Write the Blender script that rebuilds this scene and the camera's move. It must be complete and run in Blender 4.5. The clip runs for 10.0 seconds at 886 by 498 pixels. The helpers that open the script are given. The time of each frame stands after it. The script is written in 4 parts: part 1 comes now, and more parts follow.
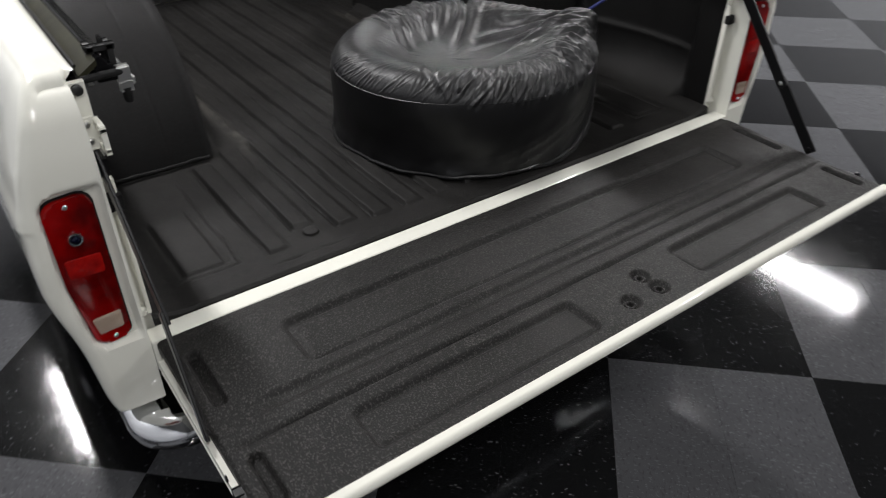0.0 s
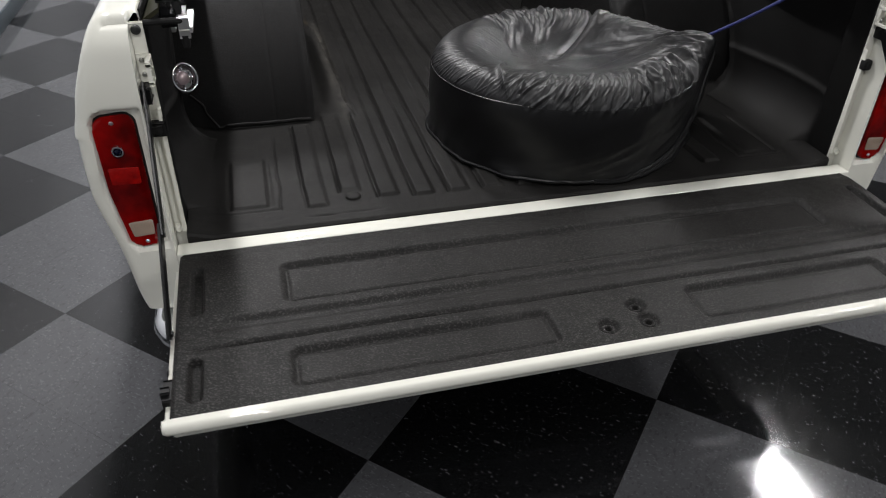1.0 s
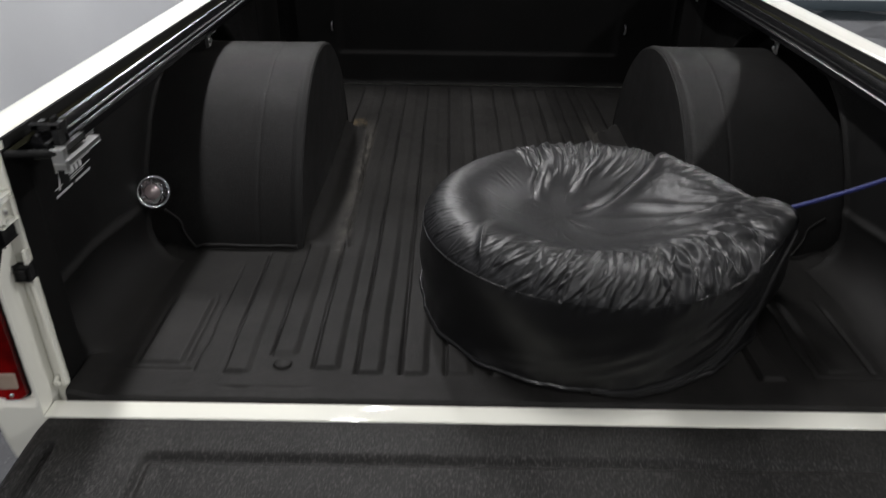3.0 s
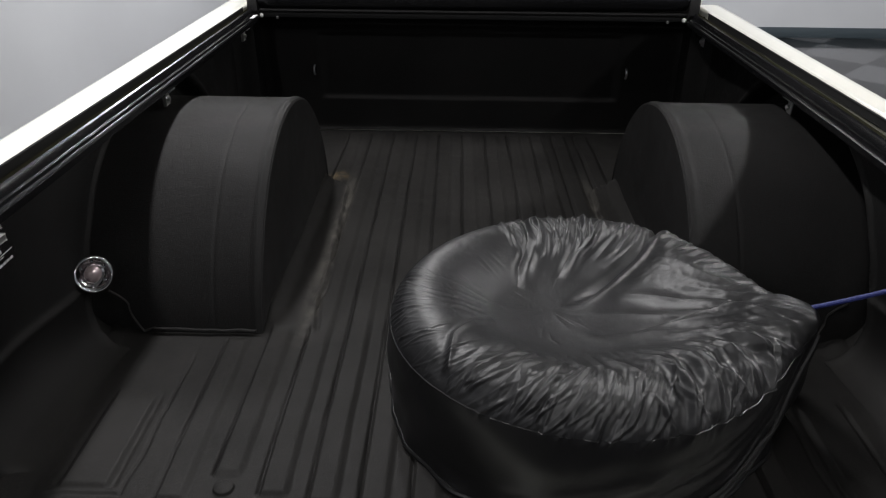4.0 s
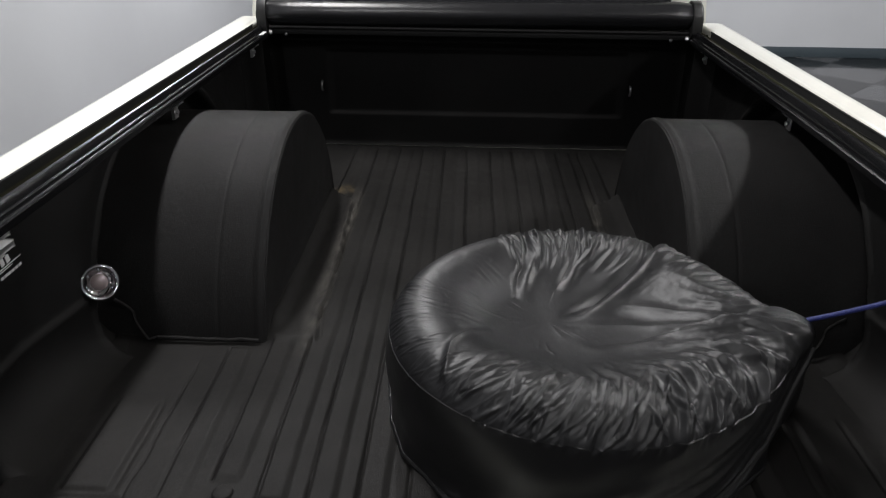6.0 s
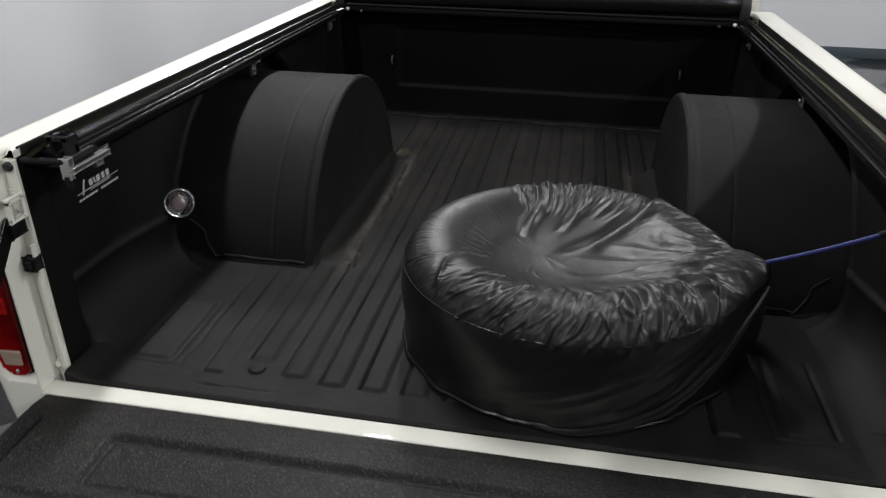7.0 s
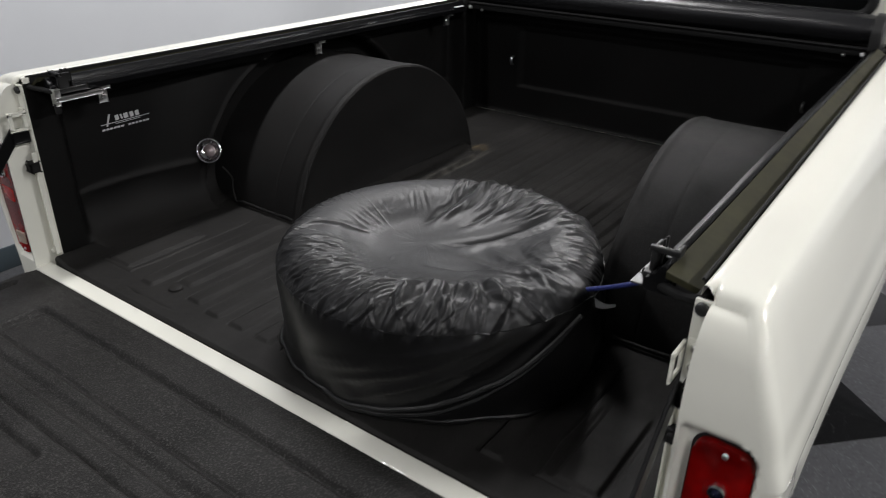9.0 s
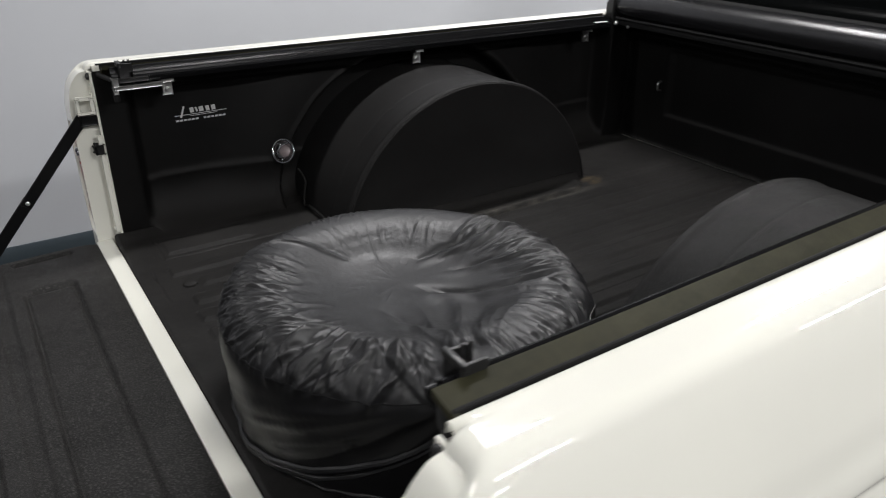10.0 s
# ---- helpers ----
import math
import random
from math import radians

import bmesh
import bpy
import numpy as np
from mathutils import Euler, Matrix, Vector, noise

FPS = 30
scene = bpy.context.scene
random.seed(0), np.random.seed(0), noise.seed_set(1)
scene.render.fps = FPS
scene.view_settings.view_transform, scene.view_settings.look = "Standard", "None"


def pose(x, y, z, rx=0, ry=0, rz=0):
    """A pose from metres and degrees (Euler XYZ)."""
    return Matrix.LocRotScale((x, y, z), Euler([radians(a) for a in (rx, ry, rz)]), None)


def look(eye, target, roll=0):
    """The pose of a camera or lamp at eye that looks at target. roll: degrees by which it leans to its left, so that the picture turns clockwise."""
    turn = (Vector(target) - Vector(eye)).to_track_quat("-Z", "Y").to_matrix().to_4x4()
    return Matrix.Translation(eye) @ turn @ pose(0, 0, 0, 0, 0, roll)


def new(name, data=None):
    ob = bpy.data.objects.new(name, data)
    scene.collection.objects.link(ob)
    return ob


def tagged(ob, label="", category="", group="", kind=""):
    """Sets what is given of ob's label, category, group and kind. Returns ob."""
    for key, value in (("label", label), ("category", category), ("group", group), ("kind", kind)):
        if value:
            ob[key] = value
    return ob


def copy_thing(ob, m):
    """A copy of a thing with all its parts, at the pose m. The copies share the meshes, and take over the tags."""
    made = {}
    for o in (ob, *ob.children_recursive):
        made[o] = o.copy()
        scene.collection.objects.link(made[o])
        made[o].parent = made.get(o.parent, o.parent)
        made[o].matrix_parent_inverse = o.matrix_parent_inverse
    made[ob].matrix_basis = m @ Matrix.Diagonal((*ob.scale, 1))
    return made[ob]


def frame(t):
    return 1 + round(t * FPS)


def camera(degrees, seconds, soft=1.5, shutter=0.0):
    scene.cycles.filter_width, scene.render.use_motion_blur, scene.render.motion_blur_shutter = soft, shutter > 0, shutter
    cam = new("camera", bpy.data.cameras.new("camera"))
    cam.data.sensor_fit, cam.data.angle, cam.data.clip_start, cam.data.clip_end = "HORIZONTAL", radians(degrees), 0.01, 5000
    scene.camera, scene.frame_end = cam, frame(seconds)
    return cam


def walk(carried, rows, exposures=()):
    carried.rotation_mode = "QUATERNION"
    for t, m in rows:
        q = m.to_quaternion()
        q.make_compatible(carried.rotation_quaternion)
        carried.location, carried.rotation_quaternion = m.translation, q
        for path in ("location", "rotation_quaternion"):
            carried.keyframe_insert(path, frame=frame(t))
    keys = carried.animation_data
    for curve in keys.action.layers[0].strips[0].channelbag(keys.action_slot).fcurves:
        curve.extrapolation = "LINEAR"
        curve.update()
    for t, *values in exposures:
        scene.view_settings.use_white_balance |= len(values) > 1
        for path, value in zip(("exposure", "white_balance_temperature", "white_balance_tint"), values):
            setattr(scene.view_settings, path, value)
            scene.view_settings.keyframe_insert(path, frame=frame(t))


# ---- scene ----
cam = camera(62.5, 10.0, soft=1.05, shutter=0.4)
PATH = [
    (0, (-1.02, -1.174, 1.562), (-0.05, 0.147, 0.415), 0.4),
    (0.5, (-0.846, -1.337, 1.556), (-0.176, 0.163, 0.416), 0.7),
    (1, (-0.631, -1.447, 1.554), (-0.205, 0.149, 0.426), 1.0),
    (1.5, (-0.411, -1.49, 1.558), (-0.156, 0.157, 0.453), 1.1),
    (2, (-0.238, -1.414, 1.563), (-0.117, 0.276, 0.499), 1.1),
    (2.5, (-0.169, -1.236, 1.566), (-0.129, 0.48, 0.54), 0.9),
    (3, (-0.12, -1.046, 1.57), (-0.128, 0.695, 0.586), 0.7),
    (3.2, (-0.113, -0.973, 1.579), (-0.098, 0.782, 0.621), 0.8),
    (4.3, (-0.04, -0.765, 1.618), (-0.079, 1.005, 0.687), 0.5),
    (4.5, (-0.058, -0.748, 1.613), (-0.092, 1.033, 0.705), 0.6),
    (5, (-0.046, -0.746, 1.621), (-0.094, 1.062, 0.766), 0.5),
    (5.2, (-0.044, -0.746, 1.625), (-0.089, 1.061, 0.769), 0.6),
    (6.3, (-0.006, -0.9, 1.61), (-0.083, 0.876, 0.693), 0.6),
    (6.5, (0.028, -0.96, 1.612), (-0.099, 0.811, 0.691), 0.6),
    (7, (0.169, -1.087, 1.602), (-0.135, 0.667, 0.69), 0.8),
    (7.5, (0.39, -1.144, 1.589), (-0.068, 0.581, 0.688), 0.9),
    (8, (0.645, -1.132, 1.584), (0.015, 0.54, 0.686), 0.8),
    (8.5, (0.868, -1.019, 1.587), (0.061, 0.575, 0.688), 0.9),
    (9, (1.06, -0.803, 1.584), (0.016, 0.648, 0.687), 0.9),
    (9.5, (1.194, -0.539, 1.582), (-0.103, 0.691, 0.685), 0.8),
    (10, (1.291, -0.254, 1.569), (-0.201, 0.739, 0.682), 0.7),
]
walk(cam, [(t, look(eye, target, roll)) for t, eye, target, roll in PATH],
     exposures=[(0.0, 0.12), (1.5, 0.08), (3.2, 0.04), (5.0, 0.0), (10.0, -0.02)])

# ---- light ----
world = bpy.data.worlds.new("room_air")
scene.world = world
world.use_nodes = True
world.node_tree.nodes["Background"].inputs[0].default_value = (0.75, 0.85, 1.0, 1)
world.node_tree.nodes["Background"].inputs[1].default_value = 0.006
CEILING = 3.5
LAMP_POWER = 96.0
# x, y and share of the light of the fluorescent fixtures, 1.2 m long along y; those by the wall are narrowed to thin
# their glare
# Three are known from reflections; the rest are assumed along the rows, unseen.
LAMPS = [(-0.95, 4.45, 1.35), (-0.95, 1.4, 0.75), (-0.95, -2.1, 0.45), (3.1, 1.6, 1.3), (3.1, -1.9, 0.75), (3.1, 5.1, 0.75), (6.15, 1.7, 0.7), (6.15, -2.0, 0.4),
         (3.1, -5.4, 0.4), (-0.95, -5.6, 0.4)]
# the last two are added behind the truck to brighten its rear faces
for lx, ly, share in LAMPS:
    lamp = bpy.data.lights.new("tube_light", "AREA")
    lamp.shape, lamp.size, lamp.size_y = "RECTANGLE", 0.15 if lx < 0 else 0.28, 1.15
    lamp.energy, lamp.color = LAMP_POWER * share, (1.0, 0.987, 0.995)
    ob = new("tube_light", lamp)
    ob.matrix_world = pose(lx, ly, CEILING - 0.09)


# ---- materials ----
def mat(name, base, rough=0.5, metal=0.0, **extra):
    m = bpy.data.materials.new(name)
    m.use_nodes = True
    b = m.node_tree.nodes["Principled BSDF"]
    b.inputs["Base Color"].default_value = (*base, 1)
    b.inputs["Roughness"].default_value = rough
    b.inputs["Metallic"].default_value = metal
    for key, value in extra.items():
        b.inputs[key.replace("_", " ")].default_value = value
    return m


def node(m, kind, **settings):
    n = m.node_tree.nodes.new(kind)
    for key, value in settings.items():
        n.inputs[key.replace("_", " ")].default_value = value
    return n


def link(m, a, b):
    m.node_tree.links.new(a, b)


def noise_tex(m, scale, detail=4.0, rough=0.55, stretch=(1, 1, 1), offset=None):
    co = m.node_tree.nodes.new("ShaderNodeTexCoord")
    mp = m.node_tree.nodes.new("ShaderNodeMapping")
    mp.inputs["Scale"].default_value = stretch
    link(m, co.outputs["Object"], mp.inputs["Vector"])
    if offset is not None:
        link(m, offset, mp.inputs["Location"])
    n = node(m, "ShaderNodeTexNoise", Scale=scale, Detail=detail, Roughness=rough)
    link(m, mp.outputs["Vector"], n.inputs["Vector"])
    return n.outputs["Fac"]


def ramp(m, fac, stops):
    r = m.node_tree.nodes.new("ShaderNodeValToRGB")
    while len(r.color_ramp.elements) < len(stops):
        r.color_ramp.elements.new(0.5)
    for e, (p, c) in zip(r.color_ramp.elements, stops):
        e.position = p
        e.color = (*c, 1) if len(c) == 3 else c
    link(m, fac, r.inputs["Fac"])
    return r.outputs["Color"]


def mix(m, fac, a, b):
    n = m.node_tree.nodes.new("ShaderNodeMix")
    n.data_type = "RGBA"
    for sock, value in ((n.inputs["Factor"], fac), (n.inputs["A"], a), (n.inputs["B"], b)):
        if isinstance(value, bpy.types.NodeSocket):
            link(m, value, sock)
        elif isinstance(value, float):
            sock.default_value = value
        else:
            sock.default_value = (*value, 1)
    return n.outputs["Result"]


def bsdf(m):
    return m.node_tree.nodes["Principled BSDF"]


def colour(m, out):
    link(m, out, bsdf(m).inputs["Base Color"])


def rough(m, fac, low, high):
    r = node(m, "ShaderNodeMapRange", To_Min=low, To_Max=high, From_Min=0.25, From_Max=0.75)
    link(m, fac, r.inputs["Value"])
    link(m, r.outputs["Result"], bsdf(m).inputs["Roughness"])


def bump(m, layers):
    """layers: (height socket, distance in metres, strength); chained."""
    last = None
    for h, dist, strength in layers:
        b = node(m, "ShaderNodeBump", Strength=strength, Distance=dist)
        link(m, h, b.inputs["Height"])
        if last:
            link(m, last, b.inputs["Normal"])
        last = b.outputs["Normal"]
    link(m, last, bsdf(m).inputs["Normal"])


def make_paint():
    m = mat("ivory_paint", (0.74, 0.735, 0.655), 0.4, Specular_IOR_Level=0.06, Coat_Weight=1.0, Coat_Roughness=0.05)
    n = noise_tex(m, 3.0, 3)
    colour(m, ramp(m, n, [(0.3, (0.71, 0.705, 0.635)), (0.7, (0.74, 0.735, 0.66))]))
    return m


def maths(m, op, a, b=0.0, clamp=False):
    n = m.node_tree.nodes.new("ShaderNodeMath")
    n.operation, n.use_clamp = op, clamp
    for sock, value in zip(n.inputs, (a, b)):
        if isinstance(value, bpy.types.NodeSocket):
            link(m, value, sock)
        else:
            sock.default_value = value
    return n.outputs["Value"]


def worn_edges(m, base):
    """Rubbed, dusty edge along the flange beside each wheel housing, and a tan rub at its front corner."""
    co = m.node_tree.nodes.new("ShaderNodeTexCoord")
    sep = m.node_tree.nodes.new("ShaderNodeSeparateXYZ")
    link(m, co.outputs["Object"], sep.inputs["Vector"])
    x = maths(m, "ABSOLUTE", sep.outputs["X"])
    band = maths(m, "SUBTRACT", 1.0, maths(m, "DIVIDE", maths(m, "ABSOLUTE", maths(m, "SUBTRACT", x, 0.394)), 0.026), True)
    along = maths(m, "SUBTRACT", 1.0, maths(m, "DIVIDE", maths(m, "ABSOLUTE", maths(m, "SUBTRACT", sep.outputs["Y"], 1.05)), 0.56), True)
    along = maths(m, "MULTIPLY", along, 3.0, True)
    rub = maths(m, "MULTIPLY", maths(m, "SUBTRACT", noise_tex(m, 28, 5, 0.7, (1, 0.5, 1)), 0.37, True), 3.2, True)
    fac = maths(m, "MULTIPLY", maths(m, "MULTIPLY", band, along), rub, True)
    out = mix(m, fac, base, (0.075, 0.070, 0.061))
    dx, dy = maths(m, "SUBTRACT", sep.outputs["X"], -0.455), maths(m, "SUBTRACT", sep.outputs["Y"], 1.53)
    d = maths(m, "SQRT", maths(m, "ADD", maths(m, "MULTIPLY", dx, dx), maths(m, "MULTIPLY", dy, dy)))
    spot = maths(m, "SUBTRACT", 1.0, maths(m, "DIVIDE", d, 0.05), True)
    spot = maths(m, "MULTIPLY", spot, maths(m, "MULTIPLY", maths(m, "SUBTRACT", noise_tex(m, 60, 4, 0.7), 0.4, True), 4.0, True), True)
    return mix(m, spot, out, (0.12, 0.09, 0.05))


def make_liner(name, low, high, r0, r1, grain, dust=0.35, gloss=0.35, worn=False, speckle=0.0, up_lit=None):
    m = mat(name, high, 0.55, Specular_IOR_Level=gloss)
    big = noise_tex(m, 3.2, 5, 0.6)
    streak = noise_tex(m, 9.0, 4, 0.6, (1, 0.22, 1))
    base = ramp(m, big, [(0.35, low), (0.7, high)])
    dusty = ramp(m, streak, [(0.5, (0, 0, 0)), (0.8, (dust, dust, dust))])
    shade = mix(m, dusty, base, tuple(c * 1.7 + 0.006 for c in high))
    # pale dots painted in for glints on the coarse grain
    if speckle:
        dots = ramp(m, noise_tex(m, grain, 2, 0.6), [(0.52, (0, 0, 0)), (0.68, (speckle, speckle, speckle))])
        shade = mix(m, dots, shade, tuple(c * 3.5 for c in high))
    # paints up-facing parts lighter, as light from above would leave them
    if up_lit:
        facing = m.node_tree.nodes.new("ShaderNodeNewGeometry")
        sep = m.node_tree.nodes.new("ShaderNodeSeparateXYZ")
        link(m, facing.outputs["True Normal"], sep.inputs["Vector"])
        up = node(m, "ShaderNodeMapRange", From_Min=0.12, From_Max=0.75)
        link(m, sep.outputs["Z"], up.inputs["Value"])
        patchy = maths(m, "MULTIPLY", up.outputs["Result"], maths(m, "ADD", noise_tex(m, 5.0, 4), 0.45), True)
        shade = mix(m, patchy, shade, up_lit)
    colour(m, worn_edges(m, shade) if worn else shade)
    rough(m, noise_tex(m, 14, 5, 0.65), r0, r1)
    bump(m, [(noise_tex(m, grain, 3, 0.7), 0.0016, 0.7), (noise_tex(m, grain * 0.2, 3, 0.6), 0.002, 0.3)])
    return m


def make_vinyl():
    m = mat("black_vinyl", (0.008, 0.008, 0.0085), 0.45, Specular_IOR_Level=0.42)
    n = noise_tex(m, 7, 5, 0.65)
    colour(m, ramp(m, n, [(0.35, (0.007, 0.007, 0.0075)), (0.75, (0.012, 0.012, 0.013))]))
    rough(m, noise_tex(m, 22, 5, 0.7), 0.36, 0.5)
    crinkle = maths(m, "ABSOLUTE", maths(m, "SUBTRACT", noise_tex(m, 42, 4, 0.6), 0.5))
    bump(m, [(crinkle, 0.006, 0.2), (noise_tex(m, 150, 4, 0.6), 0.002, 0.14), (noise_tex(m, 1400, 2), 0.0004, 0.25)])
    return m


def make_tile(name, base, fleck_dark, fleck_light, amount):
    m = mat(name, base, 0.16, Specular_IOR_Level=0.38)
    info = m.node_tree.nodes.new("ShaderNodeObjectInfo")
    scaled = node(m, "ShaderNodeVectorMath")
    scaled.operation = "SCALE"
    scaled.inputs["Scale"].default_value = 37.0
    comb = m.node_tree.nodes.new("ShaderNodeCombineXYZ")
    for key in ("X", "Y", "Z"):
        link(m, info.outputs["Random"], comb.inputs[key])
    link(m, comb.outputs["Vector"], scaled.inputs[0])
    off = scaled.outputs["Vector"]
    a = noise_tex(m, 120, 3, 0.6, (1, 0.45, 1), off)
    b = noise_tex(m, 170, 2, 0.5, (0.5, 1, 1), off)
    cloud = noise_tex(m, 6, 4, 0.6)
    c = ramp(m, cloud, [(0.3, tuple(x * 0.92 for x in base)), (0.7, tuple(x * 1.06 for x in base))])
    c = mix(m, ramp(m, a, [(0.56, (0, 0, 0)), (0.64, (0.8, 0.8, 0.8))]), c, fleck_dark)
    c = mix(m, ramp(m, b, [(amount, (0, 0, 0)), (amount + 0.05, (1, 1, 1))]), c, fleck_light)
    colour(m, c)
    rough(m, noise_tex(m, 12, 6, 0.7), 0.05, 0.11)
    bump(m, [(noise_tex(m, 30, 6, 0.65, (1, 0.6, 1)), 0.001, 0.18)])
    return m


def make_wall():
    m = mat("wall_paint", (0.5, 0.512, 0.535), 0.6)
    colour(m, ramp(m, noise_tex(m, 1.4, 4), [(0.3, (0.485, 0.496, 0.518)), (0.7, (0.515, 0.527, 0.549))]))
    bump(m, [(noise_tex(m, 220, 3), 0.0008, 0.25)])
    return m


PAINT = make_paint()
LINER = make_liner("bed_liner_coating", (0.0078, 0.0075, 0.0071), (0.0145, 0.0138, 0.0131), 0.46, 0.62, 420, gloss=0.14, worn=True, speckle=0.4)
# same coating as the floor, darkened to paint in the shade on upright faces
LINER_SHADED = make_liner("shaded_liner_coating", (0.0042, 0.0041, 0.004), (0.0066, 0.0064, 0.0062), 0.44, 0.58, 420, 0.12, 0.12, up_lit=(0.0125, 0.0119, 0.0112))
GATE_LINER = make_liner("tailgate_liner_coating", (0.0098, 0.0094, 0.0090), (0.0166, 0.0160, 0.0153), 0.38, 0.58, 260, gloss=0.12, speckle=0.9)
# the same sprayed coating, its tone tuned apart for the housings
HOUSING = make_liner("wheel_housing_coating", (0.0062, 0.006, 0.0059), (0.0100, 0.0097, 0.0095), 0.48, 0.62, 420, 0.2, 0.14, speckle=0.45)
VINYL = make_vinyl()
# shaded copy of the vinyl: a darker base paints in the side's shade
VINYL_SHADED = mat("shaded_black_vinyl", (0.0035, 0.0035, 0.0038), 0.34, Specular_IOR_Level=0.42)
colour(VINYL_SHADED, ramp(VINYL_SHADED, noise_tex(VINYL_SHADED, 7, 5, 0.65), [(0.35, (0.0035, 0.0035, 0.0038)), (0.75, (0.0062, 0.0062, 0.0067))]))
rough(VINYL_SHADED, noise_tex(VINYL_SHADED, 16, 5, 0.7), 0.32, 0.42)
bump(VINYL_SHADED, [(noise_tex(VINYL_SHADED, 24, 4, 0.6), 0.004, 0.12)])
ROLL_VINYL = mat("tonneau_vinyl", (0.012, 0.012, 0.013), 0.27)
bump(ROLL_VINYL, [(noise_tex(ROLL_VINYL, 900, 2), 0.0004, 0.3), (noise_tex(ROLL_VINYL, 9, 3), 0.006, 0.2)])
CHROME = mat("chrome", (0.78, 0.79, 0.81), 0.07, 1.0)
DULL_STEEL = mat("dull_steel", (0.16, 0.16, 0.16), 0.42, 1.0)
STEEL = mat("zinc_steel", (0.55, 0.55, 0.54), 0.35, 1.0)
bump(STEEL, [(noise_tex(STEEL, 180, 3), 0.0006, 0.3)])
ALLOY = mat("black_anodised_rail", (0.005, 0.005, 0.0055), 0.24, 0.0, Specular_IOR_Level=0.2)
bump(ALLOY, [(noise_tex(ALLOY, 300, 2, 0.5, (1, 0.05, 1)), 0.0003, 0.3)])
HOOK_TAPE = mat("olive_fastener_strip", (0.024, 0.024, 0.016), 0.6, Specular_IOR_Level=0.15)
colour(HOOK_TAPE, ramp(HOOK_TAPE, noise_tex(HOOK_TAPE, 14, 5, 0.7), [(0.3, (0.016, 0.0155, 0.008)), (0.75, (0.036, 0.0345, 0.018))]))
PLASTIC = mat("black_plastic", (0.012, 0.012, 0.012), 0.4)
RUBBER = mat("black_rubber", (0.009, 0.009, 0.009), 0.7, Specular_IOR_Level=0.2)
bump(RUBBER, [(noise_tex(RUBBER, 120, 3), 0.0008, 0.4)])
ARM = mat("black_enamel", (0.005, 0.005, 0.0055), 0.3, Specular_IOR_Level=0.25)
RED = mat("red_lens", (0.2, 0.002, 0.003), 0.1, Specular_IOR_Level=0.2)
# uneven red, its bright zones painted for the glow inside
colour(RED, ramp(RED, noise_tex(RED, 11, 3), [(0.38, (0.07, 0.0005, 0.0006)), (0.68, (0.27, 0.002, 0.002))]))
# brighter red painted in for the glow behind the lens
RED_GLOW = mat("red_glow_paint", (0.42, 0.006, 0.005), 0.2, Specular_IOR_Level=0.3)
colour(RED_GLOW, ramp(RED_GLOW, noise_tex(RED_GLOW, 30, 3), [(0.35, (0.16, 0.0012, 0.0012)), (0.7, (0.40, 0.006, 0.004))]))
LAMP_LENS = mat("lamp_glass", (0.3, 0.25, 0.25), 0.12, 0.5)
CLEAR = mat("clear_ribbed_lens", (0.36, 0.28, 0.22), 0.15, Coat_Weight=0.5)
BLUE_GLASS = mat("blue_glass", (0.002, 0.003, 0.016), 0.12, Specular_IOR_Level=0.3)
GLASS = mat("tinted_glass", (0.004, 0.0045, 0.0045), 0.04, Specular_IOR_Level=0.25)
WEBBING = mat("blue_webbing", (0.01, 0.018, 0.13), 0.6)
colour(WEBBING, ramp(WEBBING, noise_tex(WEBBING, 420, 1, 0.5), [(0.48, (0.008, 0.014, 0.11)), (0.66, (0.03, 0.045, 0.22))]))
PRINT = mat("silver_print", (0.5, 0.5, 0.5), 0.45)
STICKER = mat("white_sticker", (0.75, 0.75, 0.75), 0.4)
TILE_GREY = make_tile("grey_vinyl_tile", (0.066, 0.067, 0.071), (0.047, 0.0475, 0.050), (0.100, 0.101, 0.106), 0.61)
TILE_BLACK = make_tile("black_vinyl_tile", (0.0065, 0.0066, 0.0071), (0.002, 0.002, 0.002), (0.10, 0.10, 0.106), 0.675)
GROUT = mat("floor_adhesive", (0.03, 0.03, 0.03), 0.7)
WALL = make_wall()
BASE = mat("slate_baseboard", (0.045, 0.06, 0.07), 0.4)
CEIL = mat("ceiling_paint", (0.22, 0.22, 0.215), 0.8)
bump(CEIL, [(noise_tex(CEIL, 160, 3), 0.002, 0.4)])
DIFFUSER = mat("lamp_housing", (0.8, 0.8, 0.8), 0.5)


# ---- mesh helpers ----
def part(name, bm, material, parent=None, label="", smooth=35, kind=""):
    bmesh.ops.recalc_face_normals(bm, faces=bm.faces)
    me = bpy.data.meshes.new(name)
    bm.to_mesh(me)
    bm.free()
    me.materials.append(material)
    if smooth:
        me.polygons.foreach_set("use_smooth", [True] * len(me.polygons))
        me.set_sharp_from_angle(angle=radians(smooth))
    ob = new(name, me)
    if parent:
        ob.parent = parent
    if label or kind:
        tagged(ob, label=label, kind=kind)
    return ob


def thing(name, label, category, group="", kind="", at=(0, 0, 0)):
    ob = new(name)
    ob.empty_display_size = 0.1
    return tagged(ob, label, category, group, kind)


def box(bm, x0, x1, y0, y1, z0, z1, bevel=0.0, segments=2, m=None):
    r = bmesh.ops.create_cube(bm, size=1.0)
    vs = r["verts"]
    for v in vs:
        v.co = Vector(((x0 + x1) / 2 + v.co.x * (x1 - x0), (y0 + y1) / 2 + v.co.y * (y1 - y0), (z0 + z1) / 2 + v.co.z * (z1 - z0)))
    made = set(vs)
    if bevel:
        es = {e for v in vs for e in v.link_edges}
        res = bmesh.ops.bevel(bm, geom=list(es), offset=bevel, segments=segments, affect="EDGES", profile=0.5)
